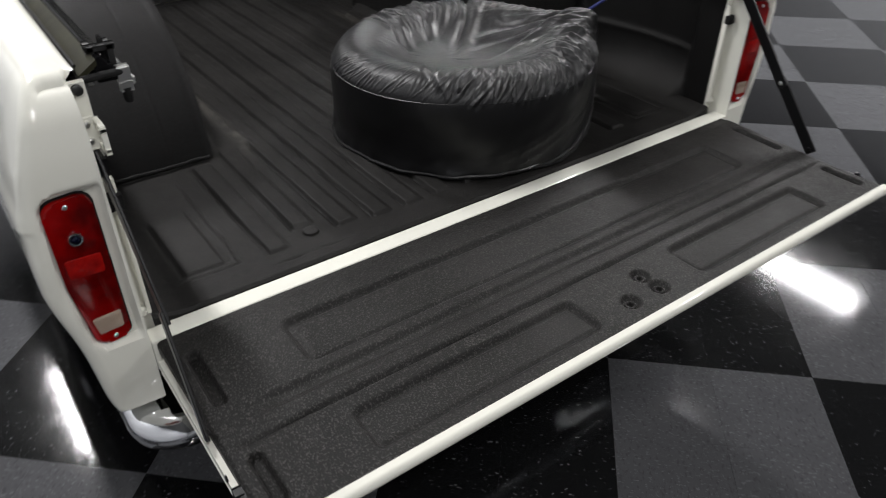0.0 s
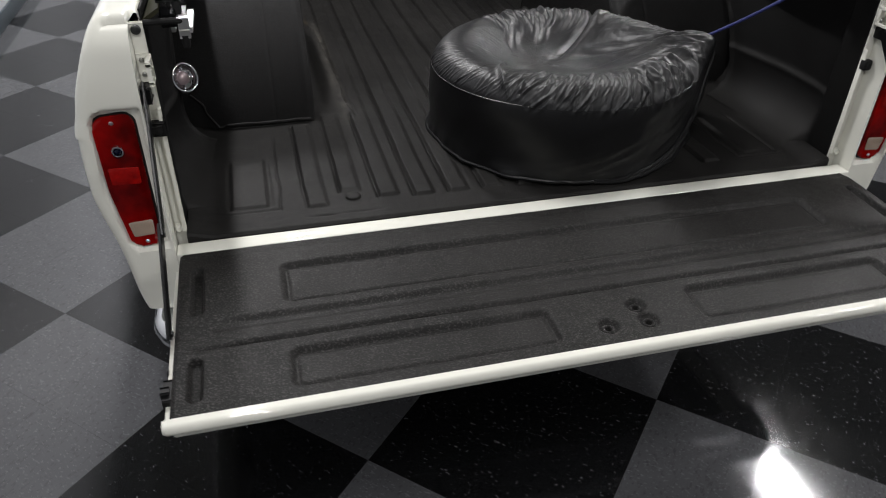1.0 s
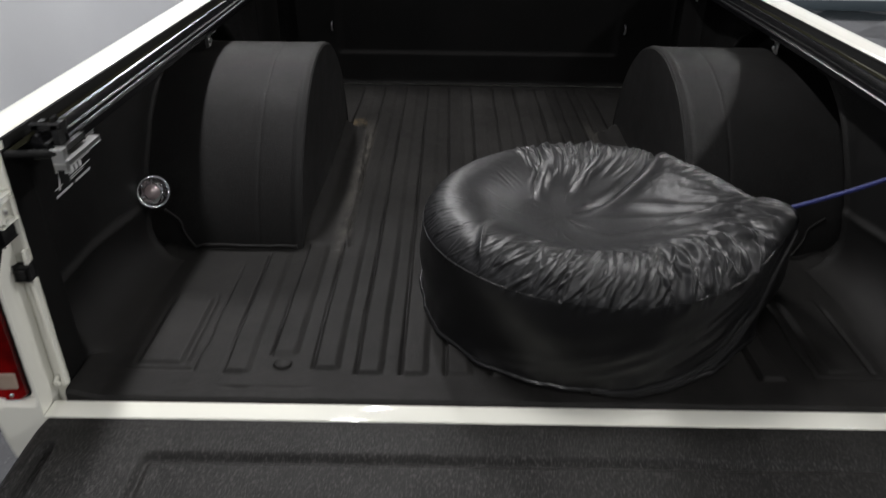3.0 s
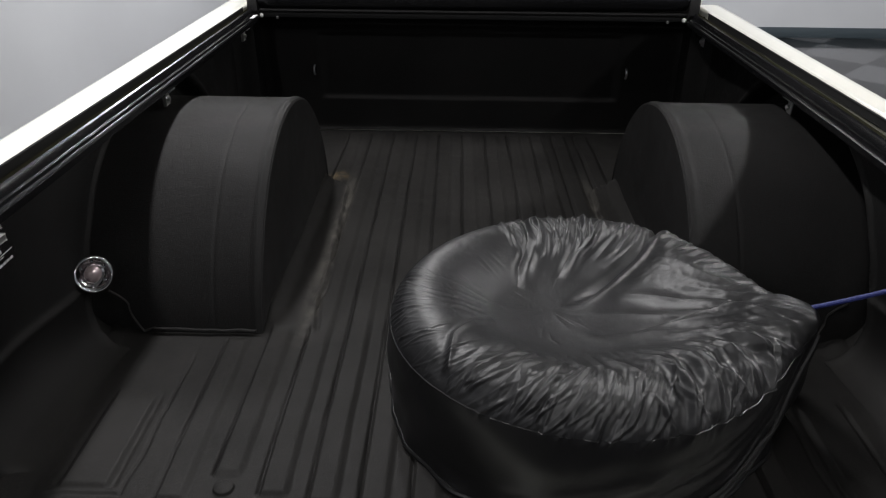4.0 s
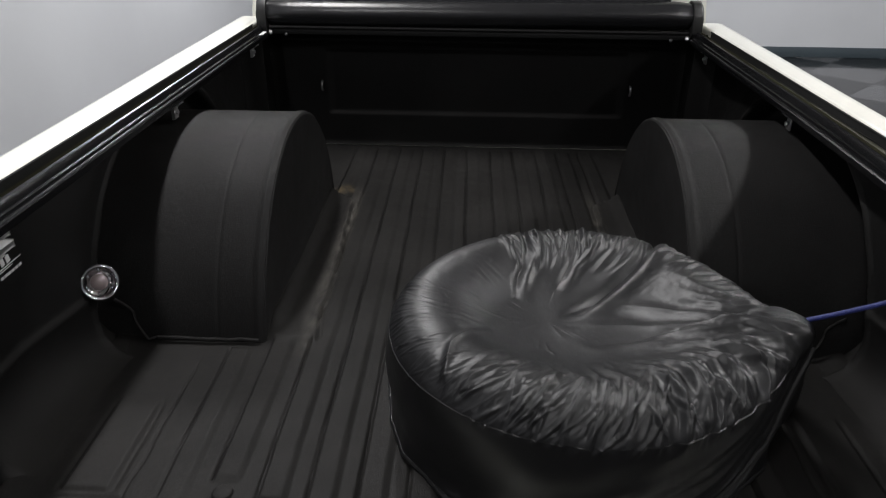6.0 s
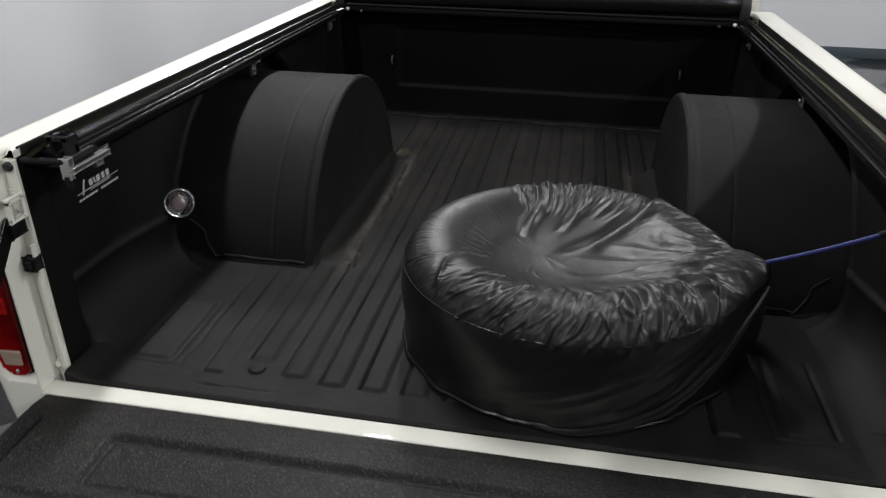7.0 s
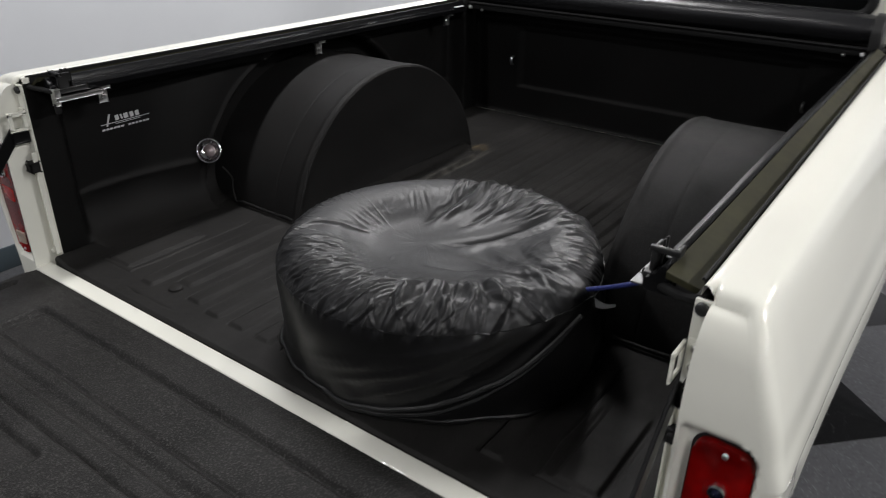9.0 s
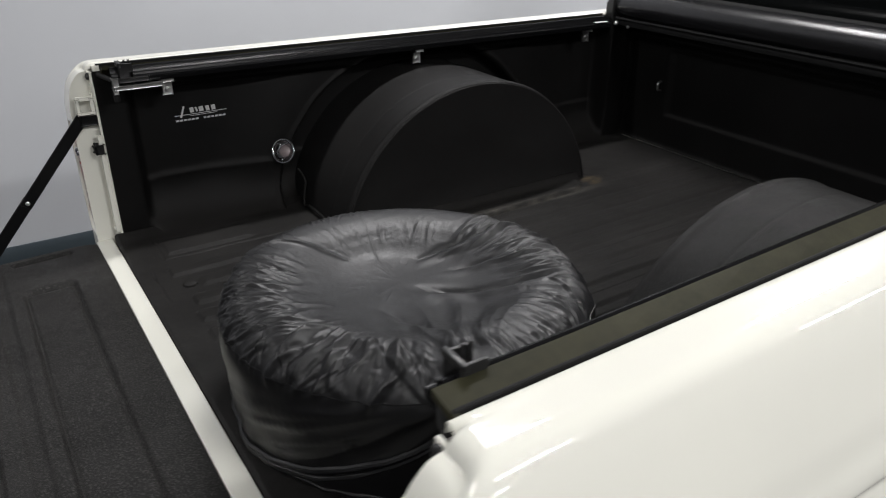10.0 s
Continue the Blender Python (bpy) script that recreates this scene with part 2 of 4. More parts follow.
        made = {v for v in made if v.is_valid} | {v for v in res["verts"] if v.is_valid}
    if m is not None:
        bmesh.ops.transform(bm, matrix=m, verts=list(made))
    return bm


def solid(x0, x1, y0, y1, z0, z1, bevel=0.003, segments=2):
    return box(bmesh.new(), x0, x1, y0, y1, z0, z1, bevel, segments)


def lathe(profile, steps=24, m=None, bm=None):
    """Turn (radius, height) pairs round z; closes ends that reach radius 0."""
    bm = bm or bmesh.new()
    rings = []
    for r, h in profile:
        if r < 1e-6:
            rings.append([bm.verts.new((0, 0, h))])
        else:
            rings.append([bm.verts.new((r * math.cos(2 * math.pi * k / steps), r * math.sin(2 * math.pi * k / steps), h)) for k in range(steps)])
    for a, b in zip(rings, rings[1:]):
        for k in range(steps):
            n = (k + 1) % steps
            if len(a) == 1 and len(b) > 1:
                bm.faces.new((a[0], b[k], b[n]))
            elif len(b) == 1 and len(a) > 1:
                bm.faces.new((a[k], a[n], b[0]))
            elif len(a) > 1:
                bm.faces.new((a[k], a[n], b[n], b[k]))
    if m is not None:
        bmesh.ops.transform(bm, matrix=m, verts=[v for r in rings for v in r])
    return bm


def aim(at, towards):
    """A pose at a point whose z axis looks along a direction."""
    return Matrix.Translation(at) @ Vector(towards).to_track_quat("Z", "Y").to_matrix().to_4x4()


def tube(points, radius, steps=10, bm=None, closed_ends=True, flat=1.0):
    bm = bm or bmesh.new()
    pts = [Vector(p) for p in points]
    rings = []
    side = None
    for i, p in enumerate(pts):
        d = (pts[min(i + 1, len(pts) - 1)] - pts[max(i - 1, 0)]).normalized()
        if side is None:
            side = d.orthogonal().normalized()
        side = (side - d * side.dot(d)).normalized()
        up = d.cross(side)
        r = radius[i] if isinstance(radius, (list, tuple)) else radius
        rings.append([bm.verts.new(p + r * (side * math.cos(a) + up * math.sin(a) * flat)) for a in (2 * math.pi * k / steps for k in range(steps))])
    for a, b in zip(rings, rings[1:]):
        for k in range(steps):
            bm.faces.new((a[k], a[(k + 1) % steps], b[(k + 1) % steps], b[k]))
    if closed_ends:
        bm.faces.new(rings[0])
        bm.faces.new(rings[-1])
    return bm


def spline(points, n):
    """A smooth run of n points through the given ones (Catmull-Rom)."""
    p = [Vector(q) for q in points]
    p = [p[0] * 2 - p[1]] + p + [p[-1] * 2 - p[-2]]
    out = []
    spans = len(p) - 3
    for k in range(n):
        u = k / (n - 1) * spans
        i = min(int(u), spans - 1)
        f = u - i
        a, b, c, d = p[i:i + 4]
        out.append(0.5 * ((2 * b) + (c - a) * f + (2 * a - 5 * b + 4 * c - d) * f * f + (3 * b - a - 3 * c + d) * f ** 3))
    return out


def sheet(us, vs, point, back=None, cap=True):
    """A grid of points; with back (a vector) it gets a rim and a rear side so that it has thickness."""
    bm = bmesh.new()
    g = [[bm.verts.new(point(u, v)) for v in vs] for u in us]
    for i in range(len(us) - 1):
        for j in range(len(vs) - 1):
            bm.faces.new((g[i][j], g[i + 1][j], g[i + 1][j + 1], g[i][j + 1]))
    if back is not None:
        loop = [g[i][0] for i in range(len(us))] + [g[-1][j] for j in range(1, len(vs))] + [g[i][-1] for i in range(len(us) - 2, -1, -1)] + [g[0][j] for j in range(len(vs) - 2, 0, -1)]
        low = [bm.verts.new(v.co + Vector(back)) for v in loop]
        for k in range(len(loop)):
            n = (k + 1) % len(loop)
            bm.faces.new((loop[k], loop[n], low[n], low[k]))
        if cap:
            bm.faces.new(low)
    return bm


def prism(outline, h0, h1, bevel=0.0, m=None, bm=None, segments=2):
    """A flat outline of (x, y) raised from h0 to h1, with its upper edge rounded."""
    bm = bm or bmesh.new()
    a = [bm.verts.new((x, y, h0)) for x, y in outline]
    b = [bm.verts.new((x, y, h1)) for x, y in outline]
    bm.faces.new(a[::-1])
    top = bm.faces.new(b)
    n = len(outline)
    for k in range(n):
        bm.faces.new((a[k], a[(k + 1) % n], b[(k + 1) % n], b[k]))
    verts = set(a) | set(b)
    if bevel:
        r = bmesh.ops.bevel(bm, geom=list(top.edges), offset=bevel, segments=segments, affect="EDGES", profile=0.5)
        verts = {v for v in verts if v.is_valid} | {v for v in r["verts"] if v.is_valid}
    if m is not None:
        bmesh.ops.transform(bm, matrix=m, verts=list(verts))
    return bm


def rounded(corners, radius, steps=5):
    """The outline of a polygon with rounded corners."""
    out = []
    n = len(corners)
    for i in range(n):
        p, a, b = (Vector(corners[k % n]) for k in (i, i - 1, i + 1))
        r = radius[i] if isinstance(radius, (list, tuple)) else radius
        u, v = (a - p).normalized(), (b - p).normalized()
        half = u.angle(v) / 2
        d = r / math.tan(half)
        c = p + (u + v).normalized() * (r / math.sin(half))
        s, e = p + u * d, p + v * d
        for k in range(steps + 1):
            w = s.lerp(e, k / steps) - c
            out.append(tuple(c + w.normalized() * r))
    return out


def smoothstep(a, b, x):
    t = min(max((x - a) / (b - a), 0.0), 1.0)
    return t * t * (3 - 2 * t)


def span(a, b, n):
    return [a + (b - a) * k / (n - 1) for k in range(n)]


# ---- the room ----
def structure(name, bm, material, label, category, smooth=30):
    return tagged(part(name, bm, material, smooth=smooth), label, category, kind="structure")


# Y0 set far back and the ceiling dark, both unseen, to cut bounced light
X0, X1, Y0, Y1 = -2.22, 8.6, -9.0, 7.02
floor = structure("floor", solid(X0, X1, Y0, Y1, -0.08, -0.004, 0), GROUT, "checkered showroom floor of grey and black vinyl tiles", "floor")
structure("wall_left", solid(X0 - 0.15, X0, Y0 - 0.15, Y1 + 0.15, -0.08, CEILING, 0), WALL, "plain pale blue-grey painted wall beside the truck", "wall")
structure("wall_front", solid(X0, X1, Y1, Y1 + 0.15, -0.08, CEILING, 0), WALL, "plain pale grey painted wall beyond the truck", "wall")
structure("wall_right", solid(X1, X1 + 0.15, Y0 - 0.15, Y1 + 0.15, -0.08, CEILING, 0), WALL, "plain pale grey painted wall", "wall")
structure("wall_back", solid(X0, X1, Y0 - 0.15, Y0, -0.08, CEILING, 0), WALL, "plain pale grey painted wall", "wall")
structure("ceiling", solid(X0 - 0.15, X1 + 0.15, Y0 - 0.15, Y1 + 0.15, CEILING, CEILING + 0.12, 0), CEIL, "plain dark grey showroom ceiling", "ceiling")
for nm, b in (("baseboard_left", (X0, X0 + 0.012, Y0, Y1, 0.0, 0.105)), ("baseboard_front", (X0 + 0.012, X1, Y1 - 0.012, Y1, 0.0, 0.105))):
    structure(nm, solid(*b, 0.003), BASE, "dark slate vinyl baseboard along the wall", "baseboard")


def ceiling_light():
    t = thing("ceiling_light", "white fluorescent ceiling fixture with a flat housing", "ceiling light", "ceiling lights")
    part("housing", solid(-0.17, 0.17, -0.62, 0.62, -0.07, 0.0, 0.006), DIFFUSER, t)
    for s in (-1, 1):
        part("end_cap", solid(-0.165, 0.165, s * 0.628 - 0.008, s * 0.628 + 0.008, -0.066, -0.003, 0.002), PLASTIC, t)
    return t


# every lamp gets a housing, the assumed and added ones too
first = ceiling_light()
first.matrix_world = pose(*LAMPS[0][:2], CEILING)
for lx, ly, share in LAMPS[1:]:
    copy_thing(first, pose(lx, ly, CEILING))

# ---- the truck ----
truck = thing("pickup_truck", "ivory pickup truck with black-lined open bed and tailgate lowered", "pickup truck")
ZF = 0.64           # bed floor
TOP = 1.142         # top of the bed sides
WHEEL_Y = 1.075
RIB = 0.089

PROFILE = [(0.840, 1.100), (0.840, 1.130), (0.8425, 1.1385), (0.850, TOP), (0.866, TOP), (0.882, TOP), (0.898, 1.1417), (0.911, 1.1388), (0.922, 1.1305), (0.933, 1.114),
           (0.944, 1.09), (0.956, 1.06), (0.967, 1.03), (0.977, 1.0), (0.985, 0.965), (0.993, 0.938), (0.9965, 0.916), (0.993, 0.904),
           (0.988, 0.895), (0.986, 0.888), (0.986, 0.880), (0.989, 0.868), (0.994, 0.845), (0.997, 0.81), (0.994, 0.775), (0.987, 0.735), (0.977, 0.69),
           (0.968, 0.64), (0.962, 0.585), (0.957, 0.53), (0.950, 0.495), (0.936, 0.484), (0.875, 0.480)]


def rear_y(z):
    """How far back the end of the bed side stands at a height."""
    lean = 0.036 * smoothstep(1.0, 1.16, z) ** 1.3 + 0.022 * smoothstep(1.08, 1.15, z)
    roll = 0.056 - math.sqrt(max(0.056 ** 2 - max(z - 1.086, 0.0) ** 2, 0.0))
    return -0.031 + 0.6 * lean + 0.4 * roll + 0.006 * smoothstep(0.60, 0.48, z)


def lamp_pocket(x, z):
    """1 inside the pocket that the tail light sits in, 0 on the face round it."""
    outer = 0.9605 - 0.115 * max(0.0, 0.80 - z)
    d = max(x - outer, 0.866 - x, z - 0.9735, 0.652 - z)
    corner = math.hypot(max(x - outer + 0.03, 0), max(z - 0.9435, 0.682 - z, 0)) - 0.03
    d = max(d, corner if x > 0.93 else d)
    return smoothstep(0.0035, -0.0035, d)


def taper(y):
    """The opening of the bed narrows towards the cab."""
    return min(max((y - 0.1) / 1.9, 0.0), 1.0)


def arch(y):
    d = abs(y - WHEEL_Y)
    return 0.42 + math.sqrt(max(0.39 ** 2 - d * d, 0)) if d < 0.39 else 0.0


def bedside(s):
    bm = bmesh.new()
    rings = []
    skin = [(p.x, p.z) for p in spline([(x, 0, z) for x, z in PROFILE], 170)]
    last = len(skin) - 1

    def plain(x, z):
        """The crease runs out before the rear end."""
        return 0.9925 + 0.0035 * smoothstep(0.92, 0.84, z) if 0.79 < z < 0.92 else x

    def at(i, inset):
        x, z = skin[i]
        x = plain(x, z)
        a, b = skin[max(i - 1, 0)], skin[min(i + 1, last)]
        n = Vector((a[1] - b[1], b[0] - a[0])).normalized()
        n = Vector((1.0, 0.0)).lerp(n, max(smoothstep(0.93, 1.02, z), smoothstep(0.72, 0.64, z))).normalized()
        k = inset * smoothstep(8, 22, i) * (1.0 - 0.7 * smoothstep(last - 14, last - 4, i))
        return x - n.x * k, z - n.y * k

    for inset, dy in ((0.020, 0.0), (0.013, 0.002), (0.006, 0.007), (0.002, 0.015), (0.0, 0.028)):
        rings.append([bm.verts.new((s * at(i, inset)[0], max(rear_y(skin[i][1]), 0.040 * smoothstep(0.872, 0.856, skin[i][0]) * smoothstep(1.05, 1.09, skin[i][1]) - 0.05 * smoothstep(0.856, 0.872, skin[i][0])) + dy, at(i, inset)[1])) for i in range(last + 1)])
    for y in [0.095] + span(0.14, 2.045, 56):
        out = 0.012 * smoothstep(0.2, 1.0, y)
        rings.append([bm.verts.new((s * (x + out * smoothstep(1.08, 0.9, z) - 0.024 * taper(y) * smoothstep(0.94, 0.850, x)), y, max(z, arch(y)))) for x, z in ((plain(x, z) if y < 0.12 else x, z) for x, z in skin)])
    for a, b in zip(rings, rings[1:]):
        for i in range(last):
            bm.faces.new((a[i], a[i + 1], b[i + 1], b[i]))
    # the rear face with its lamp pocket, and its return forward to the jamb
    columns = [rings[0]]
    for k in range(1, 25):
        col = []
        for v in rings[0]:
            x = abs(v.co.x) + (0.858 - abs(v.co.x)) * k / 24 if abs(v.co.x) > 0.858 else abs(v.co.x)
            col.append(bm.verts.new((s * x, v.co.y + 0.017 * lamp_pocket(x, v.co.z), v.co.z)))
        columns.append(col)
    columns.append([bm.verts.new((v.co.x, max(0.034, v.co.y + 0.001), v.co.z)) for v in columns[-1]])
    for a, b in zip(columns, columns[1:]):
        for i in range(last):
            if len({tuple(round(c, 4) for c in v.co) for v in (a[i], a[i + 1], b[i + 1], b[i])}) > 2:
                bm.faces.new((a[i], a[i + 1], b[i + 1], b[i]))
    bm.faces.new(rings[-1])
    bmesh.ops.remove_doubles(bm, verts=bm.verts, dist=0.0003)
    return part("bedside", bm, PAINT, truck, smooth=50)


def jamb(s):
    bm = bmesh.new()
    box(bm, s * 0.8355, s * 0.8575, 0.030, 0.0365, 0.60, 1.121, 0.002)
    box(bm, s * 0.8345, s * 0.8385, 0.020, 0.034, 0.66, 0.95, 0.0015)
    j = part("jamb", bm, PAINT, truck)
    part("knob", lathe([(0, 0.007), (0.005, 0.007), (0.0085, 0.005), (0.0095, 0.002), (0.0095, -0.006), (0, -0.006)], 20, aim((s * 0.847, 0.029, 1.109), (0, -1, 0))), PLASTIC, j, "round black plug")
    part("bolt", lathe([(0, 0.010), (0.005, 0.010), (0.008, 0.007), (0.009, 0.003), (0.009, 0), (0.011, 0), (0.011, -0.003), (0, -0.003)], 18, aim((s * 0.848, 0.026, 0.666), (0, -1, 0))), PAINT, j)
    bm = bmesh.new()
    box(bm, s * 0.833, s * 0.856, 0.012, 0.0305, 0.898, 0.924, 0.004)
    box(bm, s * 0.838, s * 0.850, 0.006, 0.018, 0.903, 0.919, 0.003)
    part("rubber_stop", bm, RUBBER, j, "black rubber tailgate stop")
    # latch striker: plate with two screws and a bent frame with a window
    bm = bmesh.new()
    box(bm, s * 0.838, s * 0.8565, 0.0255, 0.0305, 1.008, 1.064, 0.0015)
    for y0, y1, z0, z1 in ((-0.016, 0.028, 1.050, 1.060), (-0.016, 0.028, 1.012, 1.020), (-0.016, -0.008, 1.016, 1.056), (0.018, 0.028, 1.016, 1.056)):
        box(bm, s * 0.831, s * 0.836, y0, y1, z0, z1, 0.0018)
    part("striker", bm, PAINT, j, "ivory latch striker plate")
    for dz in (1.022, 1.051):
        part("screw", lathe([(0, 0.003), (0.003, 0.0028), (0.0048, 0.001), (0.0048, -0.001), (0, -0.001)], 14, aim((s * 0.848, 0.0252, dz), (0, -1, 0))), STEEL, j)
        part("washer", lathe([(0.0055, 0.0012), (0.0075, 0.0008), (0.008, -0.001), (0.0055, -0.001)], 18, aim((s * 0.848, 0.0252, dz), (0, -1, 0))), PAINT, j)
    bm = bmesh.new()
    box(bm, s * 0.844, s * 0.8572, -0.012, 0.032, 0.978, 1.006, 0.004)
    part("hinge_bracket", bm, ARM, j, "dark pivot bracket")
    return j


def tail_light(s):
    """Tall red lamp let into the end of the bed side."""
    def flip(pts):
        return [(s * x, z) for x, z in pts]
    face = Matrix(((1, 0, 0, 0), (0, 0, -1, 0), (0, 1, 0, 0), (0, 0, 0, 1)))
    tilt = Matrix.Translation((s * 0.005, -0.012, 0)) @ face
    corners = [(0.876, 0.666), (0.934, 0.659), (0.9535, 0.80), (0.9545, 0.957), (0.876, 0.964)]
    gasket = rounded(flip([(0.8725, 0.662), (0.938, 0.655), (0.9565, 0.80), (0.9575, 0.961), (0.8725, 0.9685)]), [0.014, 0.02, 0.2, 0.026, 0.024])
    base = part("tail_light", prism(gasket, -0.002, 0.0035, 0.0015, tilt), RUBBER, truck, "red vertical tail light with clear reversing window and blue dot")
    lens = prism(rounded(flip(corners), [0.012, 0.018, 0.2, 0.024, 0.021], 6), 0.0, 0.013, 0.007, tilt, segments=4)
    part("red_lens", lens, RED, base, "glossy red lens")
    win = rounded(flip([(0.8855, 0.689), (0.928, 0.686), (0.934, 0.722), (0.884, 0.725)]), 0.004, 3)
    part("reversing_lens", prism(win, 0.009, 0.0145, 0.0012, tilt), CLEAR, base, "clear reversing window")
    for k in range(9):
        x = 0.888 + 0.0050 * k
        part("rib", prism(flip([(x, 0.706), (x + 0.0024, 0.706), (x + 0.0024, 0.720), (x, 0.720)]), 0.0143, 0.0157, 0, tilt), CLEAR, base, smooth=0)
    # raised patch added to carry the painted lens glow
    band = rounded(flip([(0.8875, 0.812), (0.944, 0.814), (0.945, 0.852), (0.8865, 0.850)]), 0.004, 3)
    part("glow_patch", prism(band, 0.010, 0.0142, 0.001, tilt), RED_GLOW, base, "brighter red patch painted in for the lens glow")
    c = (s * 0.922, -0.0255, 0.889)
    part("bezel", lathe([(0.0125, -0.003), (0.0125, 0.003), (0.011, 0.006), (0.0085, 0.006), (0.0075, 0.003), (0.0075, -0.003)], 24, aim(c, (0, -1, 0))), CHROME, base, "chrome ring")
    part("blue_dot", lathe([(0.0078, 0.001), (0.006, 0.005), (0.003, 0.0068), (0, 0.0074)], 20, aim(c, (0, -1, 0))), BLUE_GLASS, base, "dark blue glass dot")
    for x, z in ((0.917, 0.9475), (0.904, 0.6725)):
        part("screw", lathe([(0, 0.003), (0.003, 0.0028), (0.0046, 0.001), (0.0046, -0.004), (0, -0.004)], 14, aim((s * (x + 0.005), -0.0245, z), (0, -1, 0))), STEEL, base)
    return base


def side_marker(s):
    out = rounded([(0.185, 0.856), (0.330, 0.860), (0.330, 0.887), (0.185, 0.889)], 0.006, 4)
    m = Matrix(((0, 0, s, s * 0.9815), (1, 0, 0, 0), (0, 1, 0, 0), (0, 0, 0, 1)))
    base = part("side_marker", prism(out, 0, 0.006, 0.002, m), CHROME, truck, "red side marker in a thin chrome frame")
    inner = rounded([(0.190, 0.860), (0.325, 0.864), (0.325, 0.883), (0.190, 0.885)], 0.005, 4)
    part("red_lens", prism(inner, 0.004, 0.009, 0.002, m), RED, base, "red marker lens")
    return base


def support_arm(s):
    bm = bmesh.new()
    o = 0.010 if s > 0 else 0.0
    a, k, b = Vector((s * 0.851 + o, -0.004, 1.002)), Vector((s * 0.848 + o, -0.183, 0.790)), Vector((s * 0.8545 + o, -0.309, 0.638))
    for p, q, off in ((a, k, 0.0), (k, b, 0.004)):
        d = (q - p).normalized()
        m = Matrix.Translation((p + q) / 2 + Vector((s * off, 0, 0))) @ d.to_track_quat("Z", "X").to_matrix().to_4x4()
        sx = (m.to_3x3().inverted() @ Vector((1, 0, 0)))
        wide, thin = (0.006, 0.031) if abs(sx.x) > abs(sx.y) else (0.031, 0.006)
        box(bm, -wide / 2, wide / 2, -thin / 2, thin / 2, -(q - p).length / 2 - 0.012, (q - p).length / 2 + 0.012, 0.0015, 1, m)
    arm = part("support_arm", bm, ARM, truck, "black folding tailgate support arm")
    for p in (a, k, b):
        part("rivet", lathe([(0, 0.006), (0.003, 0.0055), (0.006, 0.004), (0.0062, -0.006), (0, -0.006)], 14, aim(p + Vector((s * 0.001, 0, 0)), (-s, 0, 0))), STEEL if p is k else ARM, arm)
    return arm


def tailgate():
    gx, y0, y1, zt = 0.850, -0.039, -0.526, 0.632
    bm = bmesh.new()
    box(bm, -gx, gx, y1, y0, zt - 0.045, zt - 0.029, 0.004)
    g = part("tailgate", bm, PAINT, truck, "lowered ivory tailgate with black sprayed liner")
    pads = [(-0.642, 0.65, -0.257, -0.122), (-0.645, -0.13, -0.498, -0.393), (0.165, 0.65, -0.498, -0.388)]
    slots = [(sx * 0.81, a, b) for sx in (-1, 1) for a, b in ((-0.258, -0.108), (-0.492, -0.385))]
    bolts = [(0.048, -0.426), (-0.034, -0.474), (0.053, -0.474)]

    def inside(x, y, p, r):
        dx = max(p[0] + r - x, x - p[1] + r)
        dy = max(p[2] + r - y, y - p[3] + r)
        d = math.hypot(max(dx, 0), max(dy, 0)) + min(max(dx, dy), 0) - r
        return d

    def height(x, y):
        z = zt + 0.006 * smoothstep(-0.36, -0.10, y) - 0.004 * smoothstep(-0.075, -0.041, y)
        for p in pads:
            d = inside(x, y, p, 0.022)
            z -= 0.0085 * smoothstep(0.003, -0.013, d)
            z -= 0.0040 * math.exp(-((d + 0.012) / 0.005) ** 2)
        # long bead across the middle: a broad trough with a scored line on either side
        w = smoothstep(0.80, 0.70, abs(x))
        z -= 0.0075 * w * smoothstep(-0.276, -0.292, y) * smoothstep(-0.325, -0.300, y)
        z += 0.0030 * w * smoothstep(0.026, 0.014, abs(y + 0.334))
        v = smoothstep(0.84, 0.80, abs(x))
        z -= 0.0060 * v * math.exp(-((y + 0.360 + 0.002 * noise.noise((x * 9, 2, 2))) / 0.0035) ** 2)
        for sx, a, b in slots:
            d = math.hypot(x - sx, max(a + 0.011 - y, y - b + 0.011, 0)) - 0.011
            z -= 0.016 * smoothstep(0.004, -0.004, d)
        for bx, by in bolts:
            d = math.hypot(x - bx, y - by)
            z -= 0.011 * smoothstep(0.024, 0.015, d) + 0.012 * smoothstep(0.0115, 0.0085, d)
        z -= 0.005 * smoothstep(gx - 0.008, gx, abs(x))
        z += 0.0009 * noise.noise((x * 7, y * 9, 3)) + 0.0004 * noise.noise((x * 40, y * 40, 1))
        return Vector((x, y, z))

    xs = span(-gx, gx, 620)
    ys = span(y1, y0, 190)
    part("liner_panel", sheet(xs, ys, height, (0, 0, -0.024), cap=False), GATE_LINER, g, "black textured sprayed liner", smooth=60)
    for bx, by in bolts:
        ring = [(0.0135, -0.012), (0.0128, -0.0085), (0.0105, -0.0068), (0.0080, -0.0072), (0.0066, -0.0095), (0.0062, -0.0225), (0, -0.0225)]
        part("bolt_socket", lathe(ring, 24, pose(bx, by, height(bx + 0.026, by).z)), GATE_LINER, g, "coated socket with a deep hole")
    # rolled outer edge
    prof = []
    for k in range(13):
        a = math.pi * (0.5 - k / 12)
        prof.append((-0.5335 - 0.0105 * math.cos(a), 0.619 + 0.0125 * math.sin(a)))
    prof = [(-0.525, 0.633)] + prof + [(-0.525, 0.605)]
    bm = bmesh.new()
    rings = []
    for x in [-0.862, -0.860, -0.855] + span(-0.84, 0.84, 25) + [0.855, 0.860, 0.862]:
        k = 1 - 0.18 * smoothstep(0.852, 0.862, abs(x)) ** 2
